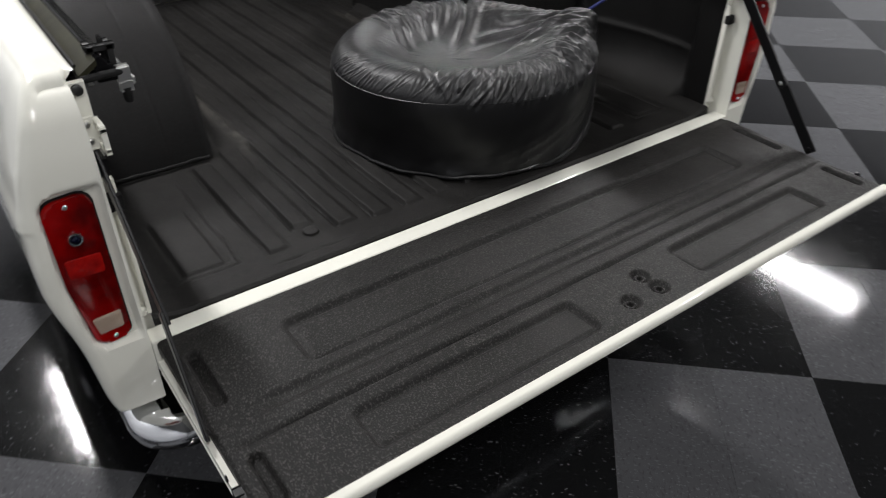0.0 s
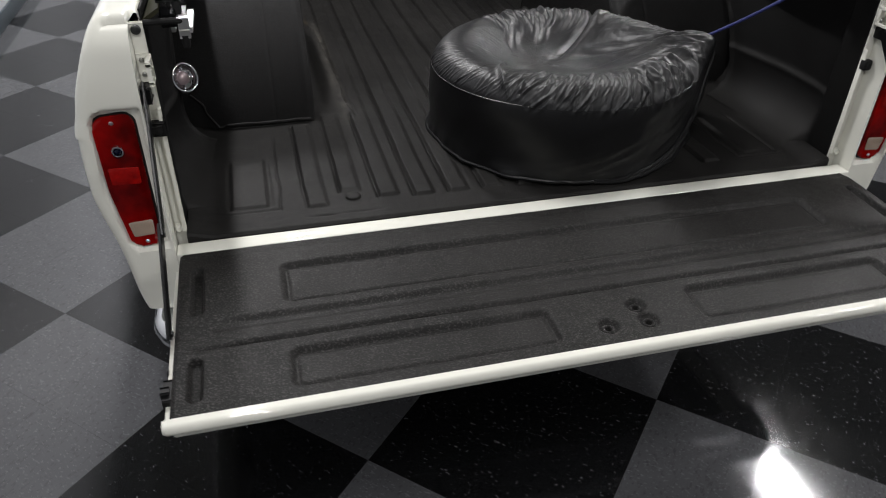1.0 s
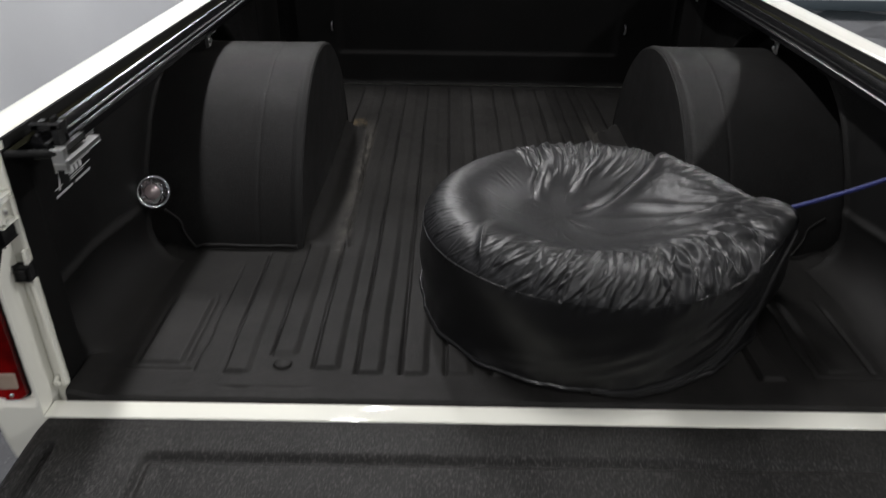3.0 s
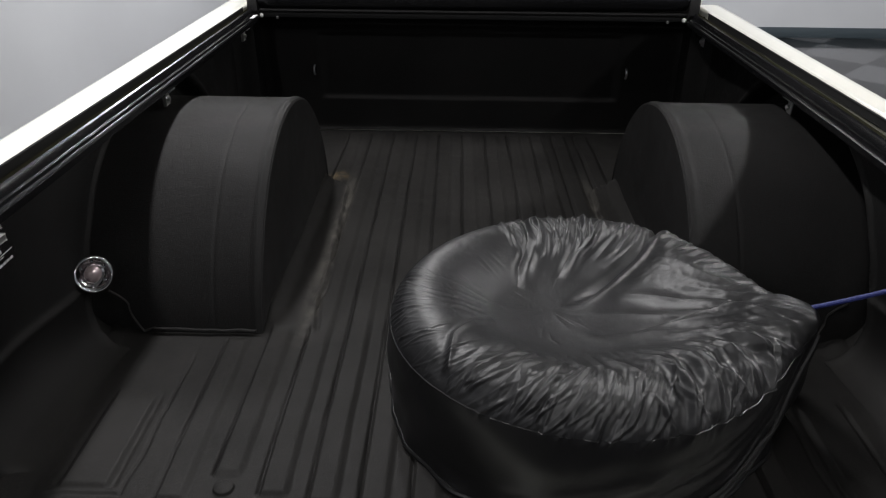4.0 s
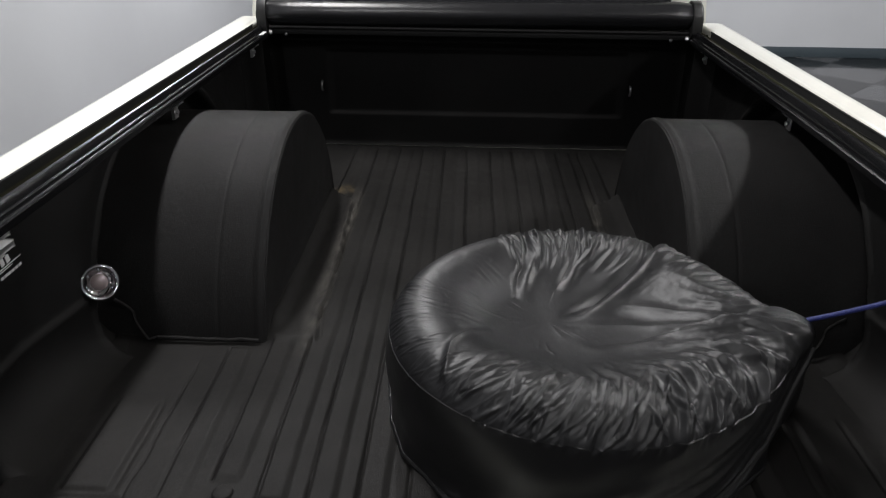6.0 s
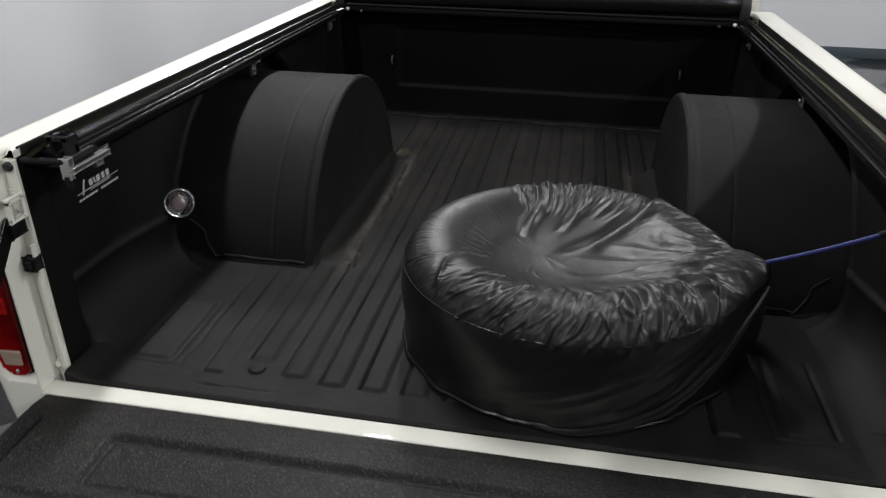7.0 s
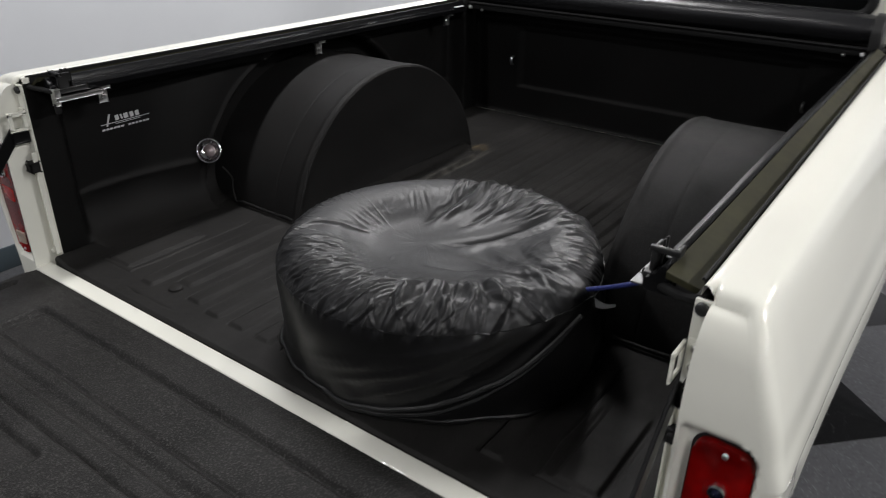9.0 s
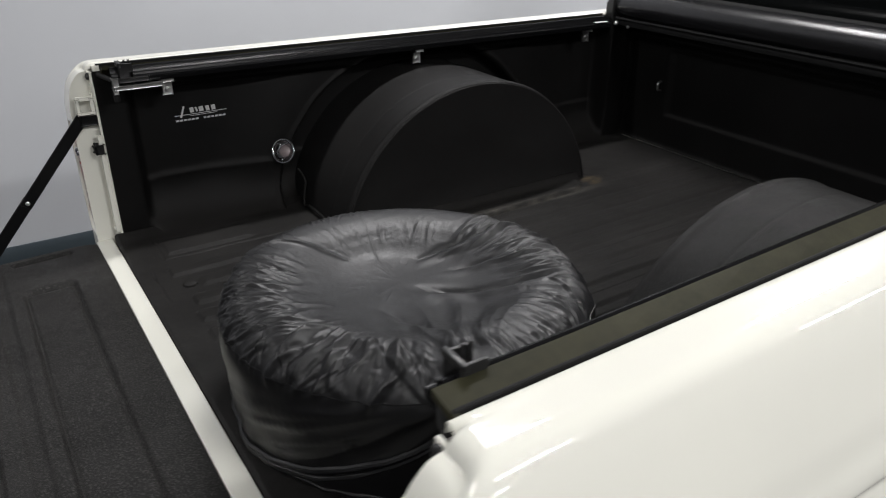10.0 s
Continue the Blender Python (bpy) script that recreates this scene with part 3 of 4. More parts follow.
        rings.append([bm.verts.new((x, -0.524 + (y + 0.524) * k, 0.617 + (z - 0.617) * k)) for y, z in prof])
    for a, b in zip(rings, rings[1:]):
        for i in range(len(prof)):
            n = (i + 1) % len(prof)
            bm.faces.new((a[i], a[n], b[n], b[i]))
    bm.faces.new(rings[0])
    bm.faces.new(rings[-1])
    part("lip", bm, PAINT, g, "glossy ivory rolled edge", smooth=45)
    for s in (-1, 1):
        bm = bmesh.new()
        box(bm, s * 0.8505, s * 0.8575, -0.512, -0.070, 0.585, 0.613, 0.003)
        side = part("side_flange", bm, PAINT, g, "ivory side flange with chipped edge")
        bm = bmesh.new()
        box(bm, s * 0.852, s * 0.862, -0.475, -0.425, 0.595, 0.626, 0.003)
        box(bm, s * 0.856, s * 0.865, -0.462, -0.448, 0.60, 0.632, 0.003)
        part("latch", bm, ARM, g, "dark latch catch")
        for y in (-0.43, -0.39):
            part("bolt", lathe([(0, 0.004), (0.006, 0.003), (0.007, 0), (0, 0)], 12, aim((s * 0.859, y, 0.612), (s, 0, 0))), ARM, g)


def bed_floor():
    half, y0, y1 = 0.842, 0.011, 2.03

    def rib(x, y):
        """Pressed rib: a steep edge towards -x, grooved to draw its shaded line, and a softer one towards +x."""
        h = 0.0
        k = round(x / RIB)
        if abs(k) <= 6:
            d = x - k * RIB + 0.0025 * noise.noise((y * 5, k * 3.1, 4.0)) + 0.0012 * noise.noise((y * 22, k * 1.7, 6.0))
            near = 0.086 + (0.058 if abs(k) == 5 else 0.014 if abs(k) == 4 else 0.0)
            far = 0.565 if abs(k) >= 6 else 1.985
            run = smoothstep(near, near + 0.010, y) * smoothstep(far, far - 0.012, y)
            h = smoothstep(-0.0265, -0.0215, d) * smoothstep(0.030, 0.012, d) * run
            depth = 0.65 + 0.7 * noise.noise((y * 3.5, k * 2.3, 1.0))
            h -= depth * math.exp(-((d + 0.0285) / 0.0040) ** 2) * run
            h -= 0.08 * math.exp(-((d - 0.0285) / 0.0040) ** 2) * run
        d = abs(x) - 0.692
        run = 0.75 * smoothstep(0.112, 0.122, y) * smoothstep(0.385, 0.33, y)
        h += (smoothstep(-0.045, -0.036, d) * smoothstep(0.047, 0.038, d) - 0.7 * math.exp(-((abs(d) - 0.049) / 0.006) ** 2)) * run
        return h

    def height(x, y):
        z = ZF + 0.0068 * rib(x, y)
        # sealed flange along the foot of each wheel housing, rising into it, with an uneven edge
        edge = 0.378 + 0.026 * smoothstep(0.8, 1.45, y)
        n = edge + noise.noise((y * 9, 5.0, 1.0)) * 0.009 + noise.noise((y * 31, 2.0, 1.0)) * 0.004
        n += 0.11 * smoothstep(1.43, 1.53, y)
        w = smoothstep(0.585, 0.610, y) * smoothstep(1.56, 1.535, y)
        f = smoothstep(n - 0.003, n + 0.005, abs(x)) * w
        z = z * (1 - f) + (ZF + 0.0115 + 0.022 * smoothstep(0.435, 0.486, abs(x)) ** 2 * smoothstep(0.60, 0.68, y) * smoothstep(1.54, 1.46, y)) * f
        z += 0.0030 * math.exp(-((abs(x) - n - 0.007) / 0.005) ** 2) * w * (0.7 + noise.noise((y * 18, 8, 2)))
        z -= 0.0035 * math.exp(-((abs(x) - n + 0.006) / 0.004) ** 2) * w
        # sealed seam lines and a gouge by the threshold
        z -= 0.0034 * math.exp(-((abs(x) - 0.619 - 0.006 * noise.noise((y * 12, 4, 1))) / 0.0028) ** 2) * smoothstep(0.09, 0.11, y) * smoothstep(0.52, 0.46, y)
        z -= 0.0045 * math.exp(-((y - 0.049 - 0.003 * noise.noise((x * 15, 1, 1))) / 0.0028) ** 2) * smoothstep(-0.57, -0.55, x) * smoothstep(-0.36, -0.39, x) * (0.7 + noise.noise((x * 22, 3, 3)))
        z -= 0.0038 * math.exp(-((y - 0.100) / 0.0028) ** 2) * smoothstep(0.61, 0.63, abs(x)) * smoothstep(0.76, 0.74, abs(x))
        z -= 0.005 * smoothstep(0.018, 0.011, y)
        z += 0.014 * smoothstep(0.77, 0.838, abs(x))
        z += 0.0016 * noise.noise((x * 5, y * 5, 7)) + 0.0005 * noise.noise((x * 45, y * 45, 2))
        return Vector((x, y, z))

    xs = span(-0.834, half, 640)
    ys = [0.011, 0.013, 0.0155, 0.018, 0.021] + span(0.024, 0.14, 40) + span(0.145, 0.62, 60) + span(0.63, 1.9, 110) + span(1.91, y1, 20)
    f = part("bed_floor", sheet(xs, ys, height, (0, 0, -0.03)), LINER, truck, "ribbed bed floor under worn black liner coating", smooth=60)
    part("drain_plug", lathe([(0, 0.0095), (0.013, 0.0092), (0.017, 0.007), (0.0185, 0.002), (0.022, 0.0), (0, 0)], 22, pose(-0.445, 0.117, ZF - 0.001)), LINER, f)
    bm = bmesh.new()
    box(bm, -0.8572, 0.8745, -0.037, 0.0095, 0.56, 0.634, 0.004, 3)
    part("sill", bm, PAINT, truck, "glossy ivory threshold at the rear of the bed")


ARCH_Y, ARCH_Z, ARCH_R = 1.06, 0.560, 0.480


def side_liner(s):
    def point(y, z):
        x = 0.888 - 0.010 * smoothstep(0.8, 2.0, y)
        low = smoothstep(0.80, 0.64, z)
        dip = min(max((0.775 - z) / 0.135, 0.0), 0.995)
        x -= 0.006 * smoothstep(0.80, 0.78, z) + 0.12 * (1 - math.sqrt(1 - dip * dip))
        d = math.hypot(y - ARCH_Y, z - ARCH_Z)
        bulge = smoothstep(0.80, 0.56, d)
        x = x - (0.036 * bulge) * (1 - 0.5 * low)
        x -= 0.007 * math.exp(-((d - 0.557 - 0.005 * noise.noise((y * 14, z * 14, 1))) / 0.007) ** 2)
        x += 0.05 * smoothstep(0.55, 0.53, d)
        post = smoothstep(0.145, 0.108, y)
        x = x * (1 - post) + (0.8365 + (0.016 if s > 0 else 0.0)) * post
        post = smoothstep(1.90, 1.93, y)
        x = x * (1 - post) + 0.80 * post
        x -= 0.003 * math.exp(-((z - 0.79) / 0.011) ** 2) * smoothstep(0.15, 0.19, y) * smoothstep(0.55, 0.45, y)
        # upper fold below the rail
        x -= 0.02 * smoothstep(1.045, 1.06, z) * (1 - post) * smoothstep(0.12, 0.15, y)
        x += 0.0012 * noise.noise((y * 6, z * 6, 9))
        return Vector((s * x, y, z))

    ys = span(0.0375, 0.16, 22) + span(0.168, 2.03, 240)
    zs = span(ZF + 0.004, 0.80, 34) + span(0.806, 1.122, 60)
    return part("side_liner", sheet(ys, zs, point, (s * 0.012, 0, 0), cap=False), LINER_SHADED, truck, "inner bed side under black liner coating", smooth=60)


def wheel_housing(s):
    a0 = math.asin((ZF - ARCH_Z) / ARCH_R)
    angles = span(math.pi - a0, a0, 64)
    xs = [0.486, 0.487, 0.490, 0.495, 0.500, 0.506, 0.512] + span(0.52, 0.59, 6) + [0.594, 0.597, 0.60, 0.603] + span(0.61, 0.90, 18)

    def skin(a, x):
        r = ARCH_R
        r -= 0.006 * (1 - smoothstep(0.486, 0.492, x)) ** 2
        r += 0.004 * math.exp(-((x - 0.503) / 0.005) ** 2)
        r -= 0.0013 * math.exp(-((x - 0.5985) / 0.0022) ** 2)
        r += 0.001 * noise.noise((a * 4, x * 9, 2))
        return Vector((s * x, ARCH_Y + r * math.cos(a), ARCH_Z + r * math.sin(a)))

    bm = sheet(angles, xs, skin)
    # inner wall, with the foot let into the flange
    col = []
    for a in angles:
        top = skin(a, 0.486)
        col.append([bm.verts.new(Vector((s * (0.486 + 0.004 * math.sin(math.pi * k / 8) - (0.012 if k == 8 else 0)), top.y, top.z + (ZF + 0.004 - top.z) * k / 8))) for k in range(9)])
    for p, q in zip(col, col[1:]):
        for k in range(8):
            bm.faces.new((p[k], p[k + 1], q[k + 1], q[k]))
    bmesh.ops.remove_doubles(bm, verts=bm.verts, dist=0.0003)
    h = part("wheel_housing", bm, HOUSING, truck, "rounded wheel housing under black liner coating", smooth=40)
    # folded strip at the foot
    for sy, yy in ((-1, ARCH_Y - ARCH_R * math.cos(a0)), (1, ARCH_Y + ARCH_R * math.cos(a0))):
        pts = [(s * x, yy + sy * (0.006 + 0.003 * noise.noise((x * 25, sy, 3))), ZF + 0.012 + 0.005 * noise.noise((x * 18, sy, 1))) for x in span(0.50, 0.74, 26)]
        part("sealed_strip", tube(pts, 0.0048, 8), HOUSING, h)
        pts = [(s * (0.74 + 0.012 * k + 0.004 * math.sin(k * 2.1)), yy - sy * 0.0 + sy * 0.012 * math.sin(k * 0.9), ZF + 0.010 + 0.02 * max(0, k - 2)) for k in range(8)]
        part("sealed_strip", tube(spline(pts, 24), 0.0038, 8), LINER_SHADED, h)
    return h


def front_panel():
    def point(x, z):
        y = 2.028
        d = max(abs(x) - 0.575, abs(z - 0.90) - 0.125)
        y += 0.010 * smoothstep(0.006, -0.006, d)
        y -= 0.003 * math.exp(-(d / 0.006) ** 2)
        y -= (0.008 + 0.006 * noise.noise((x * 16, 3.0, 2.0))) * smoothstep(0.665, 0.64, z) ** 2 + 0.012 * smoothstep(0.78, 0.83, abs(x))
        y -= 0.006 * math.exp(-((z - 1.06) / 0.01) ** 2)
        y += 0.0015 * noise.noise((x * 6, z * 6, 4))
        return Vector((x, y, z))
    f = part("front_panel", sheet(span(-0.83, 0.83, 150), span(ZF + 0.006, 1.115, 60), point, (0, 0.02, 0), cap=False), LINER_SHADED, truck, "black coated bulkhead with a pressed rectangle", smooth=60)
    for s in (-1, 1):
        part("tie_loop", tube(spline([(s * 0.60, 2.014, 0.87), (s * 0.60, 1.998, 0.875), (s * 0.60, 1.996, 0.90), (s * 0.60, 2.014, 0.905)], 12), 0.004, 8), STEEL, f)
    bm = bmesh.new()
    box(bm, -0.852, 0.852, 2.0, 2.055, 1.1, 1.128, 0.006)
    part("front_rail", bm, LINER_SHADED, truck, "black front rail of the bed")


def bed_lamp():
    m = aim((-0.827, 0.545, 0.817), (0.60, -0.72, 0.34)) @ Matrix.Scale(0.88, 4)
    b = part("bed_lamp", lathe([(0.028, -0.012), (0.043, -0.004), (0.0465, 0.001), (0.0455, 0.005), (0.042, 0.0065), (0.038, 0.005), (0.036, 0.001), (0.034, -0.006)], 40, m), CHROME, truck, "round chrome bed lamp on the liner", smooth=60)
    part("cup", lathe([(0.0355, 0.002), (0.033, -0.008), (0.026, -0.013), (0.02, -0.0135)], 32, m), CHROME, b)
    part("lens", lathe([(0.0215, -0.013), (0.021, -0.006), (0.016, -0.002), (0.008, 0.0005), (0, 0.001)], 28, m), LAMP_LENS, b, "clear ribbed lens")
    for k in range(6):
        a = k * math.pi / 3 + 0.3
        c = m @ Vector((0.0285 * math.cos(a), 0.0285 * math.sin(a), -0.0095))
        part("screw", lathe([(0, 0.003), (0.002, 0.003), (0.0032, 0.001), (0.0032, -0.002), (0, -0.002)], 10, aim(c, m.to_3x3() @ Vector((0, 0, 1)))), CHROME, b)


def emblem():
    """Printed maker's mark, as plain bars."""
    bm = bmesh.new()
    at = Matrix(((0, 0, 1, -0.8858), (1, 0, 0, 0.243), (0, 1, 0, 0.938), (0, 0, 0, 1)))

    def bar(u0, v0, u1, v1, th):
        d = Vector((u1 - u0, v1 - v0))
        n = Vector((-d.y, d.x)).normalized() * th / 2
        q = [Vector((u0, v0)) + n, Vector((u0, v0)) - n, Vector((u1, v1)) - n, Vector((u1, v1)) + n]
        prism([tuple(p) for p in q], 0, 0.0012, 0, at, bm)
    bar(0.0, 0.0205, 0.155, 0.0225, 0.0016)
    bar(0.045, 0.0165, 0.125, 0.0175, 0.0012)
    for k in range(13):
        if k != 6:
            bar(0.002 + 0.0116 * k, 0.0055, 0.0105 + 0.0116 * k, 0.006, 0.0048)
    bar(0.018, 0.014, 0.03, 0.047, 0.0048)
    for k, w in enumerate((0.014, 0.006, 0.016, 0.013, 0.014)):
        u = 0.046 + (0, 0.017, 0.027, 0.047, 0.064)[k]
        bar(u, 0.0325, u + w * 0.8, 0.034, 0.0145)
    part("emblem", bm, PRINT, truck, "small silver printed mark on the liner", smooth=0)


def bumper():
    """Chrome bar bent forward at its ends, with a rounded section."""
    bm = bmesh.new()
    rings = []
    for inset, z in ((0.075, 0.466), (0.045, 0.472), (0.020, 0.468), (0.006, 0.457), (0.0, 0.44), (0.004, 0.42), (0.018, 0.40), (0.04, 0.388), (0.08, 0.384)):
        w, back = 0.944 - inset, -0.120 + inset
        rings.append([bm.verts.new((x, y, z)) for x, y in rounded([(-w, 0.06), (-w, back), (w, back), (w, 0.06)], [0.02, 0.105 - inset * 0.5, 0.105 - inset * 0.5, 0.02], 18)])
    n = len(rings[0])
    for a, b in zip(rings, rings[1:]):
        for k in range(n):
            bm.faces.new((a[k], a[(k + 1) % n], b[(k + 1) % n], b[k]))
    bm.faces.new(rings[0])
    bm.faces.new(rings[-1][::-1])
    part("bumper", bm, CHROME, truck, "chrome rear bumper with rounded ends", smooth=80)


def cab():
    bm = bmesh.new()
    outer = rounded([(-0.92, 0.55), (0.92, 0.55), (0.874, 1.16), (0.785, 1.78), (-0.785, 1.78), (-0.874, 1.16)], [0.02, 0.02, 0.3, 0.09, 0.09, 0.3], 6)
    inner = rounded([(-0.735, 1.20), (0.735, 1.20), (0.655, 1.62), (-0.655, 1.62)], 0.05, 6)
    face = Matrix(((1, 0, 0, 0), (0, 0, 1, 2.10), (0, 1, 0, 0), (0, 0, 0, 1)))
    ring_o = [bm.verts.new((x, z, 0)) for x, z in outer]
    ring_i = [bm.verts.new((x, z, 0)) for x, z in inner]
    edges = [bm.edges.new((r[k], r[(k + 1) % len(r)])) for r in (ring_o, ring_i) for k in range(len(r))]
    bmesh.ops.triangle_fill(bm, edges=edges, use_beauty=True)
    for r, d in ((ring_o, 1.35), (ring_i, 0.03)):
        e = [bm.verts.new((v.co.x, v.co.y, d)) for v in r]
        for k in range(len(r)):
            n = (k + 1) % len(r)
            bm.faces.new((r[k], r[n], e[n], e[k]))
        if d > 1:
            bm.faces.new(e)
    bmesh.ops.transform(bm, matrix=face, verts=bm.verts)
    c = part("cab", bm, PAINT, truck, "ivory cab with a black-framed rear window", smooth=30)
    ring = [Vector((x, 2.094, z)) for x, z in rounded([(-0.735, 1.20), (0.735, 1.20), (0.655, 1.62), (-0.655, 1.62)], 0.05, 8)]
    bm = tube(ring + [ring[0]], 0.017, 10, closed_ends=False)
    part("window_seal", bm, RUBBER, c, "black rubber window seal", smooth=50)
    pane = rounded([(-0.73, 1.205), (0.73, 1.205), (0.65, 1.615), (-0.65, 1.615)], 0.045, 6)
    part("window_glass", prism(pane, 0.004, 0.009, 0, face), GLASS, c, "dark tinted rear window", smooth=30)


def wheels():
    tyre = [(0.215, -0.085), (0.25, -0.105), (0.30, -0.112), (0.335, -0.105), (0.352, -0.085), (0.36, -0.05), (0.36, 0.05), (0.352, 0.085), (0.335, 0.105), (0.30, 0.112), (0.25, 0.105), (0.215, 0.085)]
    rim = [(0.218, -0.085), (0.222, 0.08), (0.216, 0.092), (0.205, 0.09), (0.195, 0.06), (0.18, 0.045), (0.13, 0.05), (0.11, 0.07), (0.07, 0.085), (0.065, 0.10), (0.03, 0.112), (0, 0.114)]
    for s in (-1, 1):
        for y in (WHEEL_Y, 4.0):
            m = aim((s * 0.84, y, 0.36), (s, 0, 0))
            w = part("wheel", lathe(tyre, 56, m), RUBBER, truck, "black tyre on a chrome rim")
            part("rim", lathe(rim, 48, m), CHROME, w, "chrome wheel rim", smooth=40)
            for k in range(12):
                a = 2 * math.pi * k / 12
                c = m @ Vector((0.155 * math.cos(a), 0.155 * math.sin(a), 0.05))
                part("spoke", lathe([(0, 0.012), (0.012, 0.010), (0.016, 0.0), (0, 0)], 12, aim(c, (s, 0, 0))), CHROME, w)


for side in (-1, 1):
    shift = 0.018 if side > 0 else 0.0
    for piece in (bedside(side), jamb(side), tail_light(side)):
        piece.location.x = shift
    support_arm(side)
    side_liner(side)
    wheel_housing(side)
side_marker(1).location.x = 0.018
tailgate()
bed_floor()
front_panel()
bed_lamp()
emblem()
bumper()
cab()
wheels()


# ---- the rolled bed cover ----
def rail(parent, s):
    y0, y1 = 0.055, 1.875
    wide = 0.017 if s > 0 else 0.0

    # right rail and strip lowered at the rear to fit the camera's view
    def sag(y):
        return 0.010 * smoothstep(0.9, 0.1, y) if s > 0 else 0.0

    prof = [(0.768, 1.075), (0.762, 1.078), (0.760, 1.083), (0.760, 1.101), (0.763, 1.106), (0.770, 1.108), (0.772, 1.117), (0.780, 1.119), (0.782, 1.128),
            (0.788, 1.136), (0.794, 1.138), (0.799, 1.136), (0.801, 1.131), (0.803, 1.129), (0.806, 1.091), (0.805, 1.075)]
    bm = bmesh.new()
    rings = [[bm.verts.new((s * (0.8035 - (0.8035 - x) * 0.8 - 0.008 * taper(y)), y, (z if z > 1.128 else 1.128 - (1.128 - z) * 0.62) - sag(y))) for x, z in prof] for y in span(y0 + 0.02, y1, 12)]
    for a, b in zip(rings, rings[1:]):
        for i in range(len(prof)):
            n = (i + 1) % len(prof)
            bm.faces.new((a[i], a[n], b[n], b[i]))
    bm.faces.new(rings[0])
    bm.faces.new(rings[-1])
    r = part("rail", bm, ALLOY, parent, "black extruded aluminium rail", smooth=30)
    prof = [(0.8035, 1.1395), (0.8035, 1.130), (0.836, 1.109), (0.8365, 1.118)]
    bm = bmesh.new()
    rings = [[bm.verts.new((s * (x + (0.0 if x < 0.82 else wide) - (0.008 if x < 0.82 else 0.023) * taper(y)), y, z - (sag(y) if x < 0.82 else 0.0))) for x, z in prof] for y in span(y0 + 0.004, y1, 12)]
    for a, b in zip(rings, rings[1:]):
        for i in range(4):
            n = (i + 1) % 4
            bm.faces.new((a[i], a[n], b[n], b[i]))
    bm.faces.new(rings[0])
    bm.faces.new(rings[-1])
    part("fastener_strip", bm, HOOK_TAPE, r, "olive-black fastener strip", smooth=0)
    # strip added so the paint's inner face reads black
    prof = [(0.8372, 1.1403), (0.8372, 1.098), (0.8394, 1.098), (0.8394, 1.1412)]
    bm = bmesh.new()
    rings = [[bm.verts.new((s * (x + wide - 0.0235 * taper(y)), y, z)) for x, z in prof] for y in span(y0 + 0.004, y1, 12)]
    for a, b in zip(rings, rings[1:]):
        for i in range(4):
            n = (i + 1) % 4
            bm.faces.new((a[i], a[n], b[n], b[i]))
    bm.faces.new(rings[0])
    bm.faces.new(rings[-1])
    part("edge_cover", bm, RUBBER, r, "black strip added over the inner face of the paint", smooth=0)
    part("rubber_edge", tube([(s * (0.8375 + wide), y0 - 0.005, 1.1395), (s * (0.8375 + wide - 0.0235 * taper(y1)), y1, 1.1395)], 0.0025, 8), RUBBER, r)
    for y in (0.215, 1.02, 1.775):
        bm = bmesh.new()
        box(bm, s * 0.778, s * 0.803, y - 0.016, y + 0.016, 1.086, 1.096, 0.002)
        box(bm, s * 0.794, s * 0.799, y - 0.013, y + 0.013, 1.048, 1.09, 0.002)
        c = part("clamp", bm, STEEL, parent, "zinc-plated rail clamp")
        part("bolt", lathe([(0, 0.008), (0.006, 0.008), (0.007, 0.006), (0.007, 0), (0, 0)], 6, aim((s * 0.794, y, 1.064), (-s, 0, 0))), STEEL, c)
    # latch at the tailgate end
    bm = bmesh.new()
    box(bm, s * 0.762, s * 0.806, 0.088, 0.165, 1.100, 1.112, 0.003)
    box(bm, s * 0.768, s * 0.774, 0.094, 0.128, 1.108, 1.148, 0.002)
    box(bm, s * 0.799, s * 0.805, 0.094, 0.128, 1.108, 1.148, 0.002)
    box(bm, s * 0.765, s * 0.808, 0.094, 0.102, 1.141, 1.150, 0.002)
    box(bm, s * 0.768, s * 0.805, 0.120, 0.128, 1.110, 1.126, 0.002)
    l = part("latch", bm, PLASTIC, parent, "black cover latch with an open hook")
    if s > 0:
        l.location.z -= 0.006
    for y in (0.110, 0.121):
        part("prong", solid(s * 0.777, s * 0.781, y, y + 0.004, 1.110, 1.156, 0.0012), PLASTIC, l)
    bm = bmesh.new()
    if s < 0:
        box(bm, s * 0.75, s * 0.768, 0.075, 0.195, 1.084, 1.094, 0.002)
        box(bm, s * 0.755, s * 0.772, 0.072, 0.086, 1.090, 1.114, 0.002)
        box(bm, s * 0.755, s * 0.772, 0.072, 0.082, 1.074, 1.088, 0.002)
    else:
        box(bm, s * 0.746, s * 0.776, 0.088, 0.118, 1.087, 1.0905, 0.001)
        box(bm, s * 0.746, s * 0.776, 0.122, 0.160, 1.087, 1.0905, 0.001)
        box(bm, s * 0.772, s * 0.790, 0.088, 0.160, 1.0865, 1.0895, 0.001)
    part("latch_plate", bm, STEEL if s < 0 else DULL_STEEL, l, "bare steel latch plate")
    if s < 0:
        part("pull_knob", lathe([(0, 0.022), (0.006, 0.021), (0.008, 0.016), (0.008, -0.004), (0, -0.004)], 14, aim((s * 0.764, 0.077, 1.074), (0, 0, -1))), RUBBER, l)
        part("rod", tube([(s * 0.846, 0.050, 1.114), (s * 0.80, 0.062, 1.112), (s * 0.762, 0.08, 1.106)], 0.0065, 10), RUBBER, l)
    else:
        part("pin", tube([(s * 0.790, 0.118, 1.098), (s * 0.752, 0.120, 1.095)], 0.004, 10), RUBBER, l)
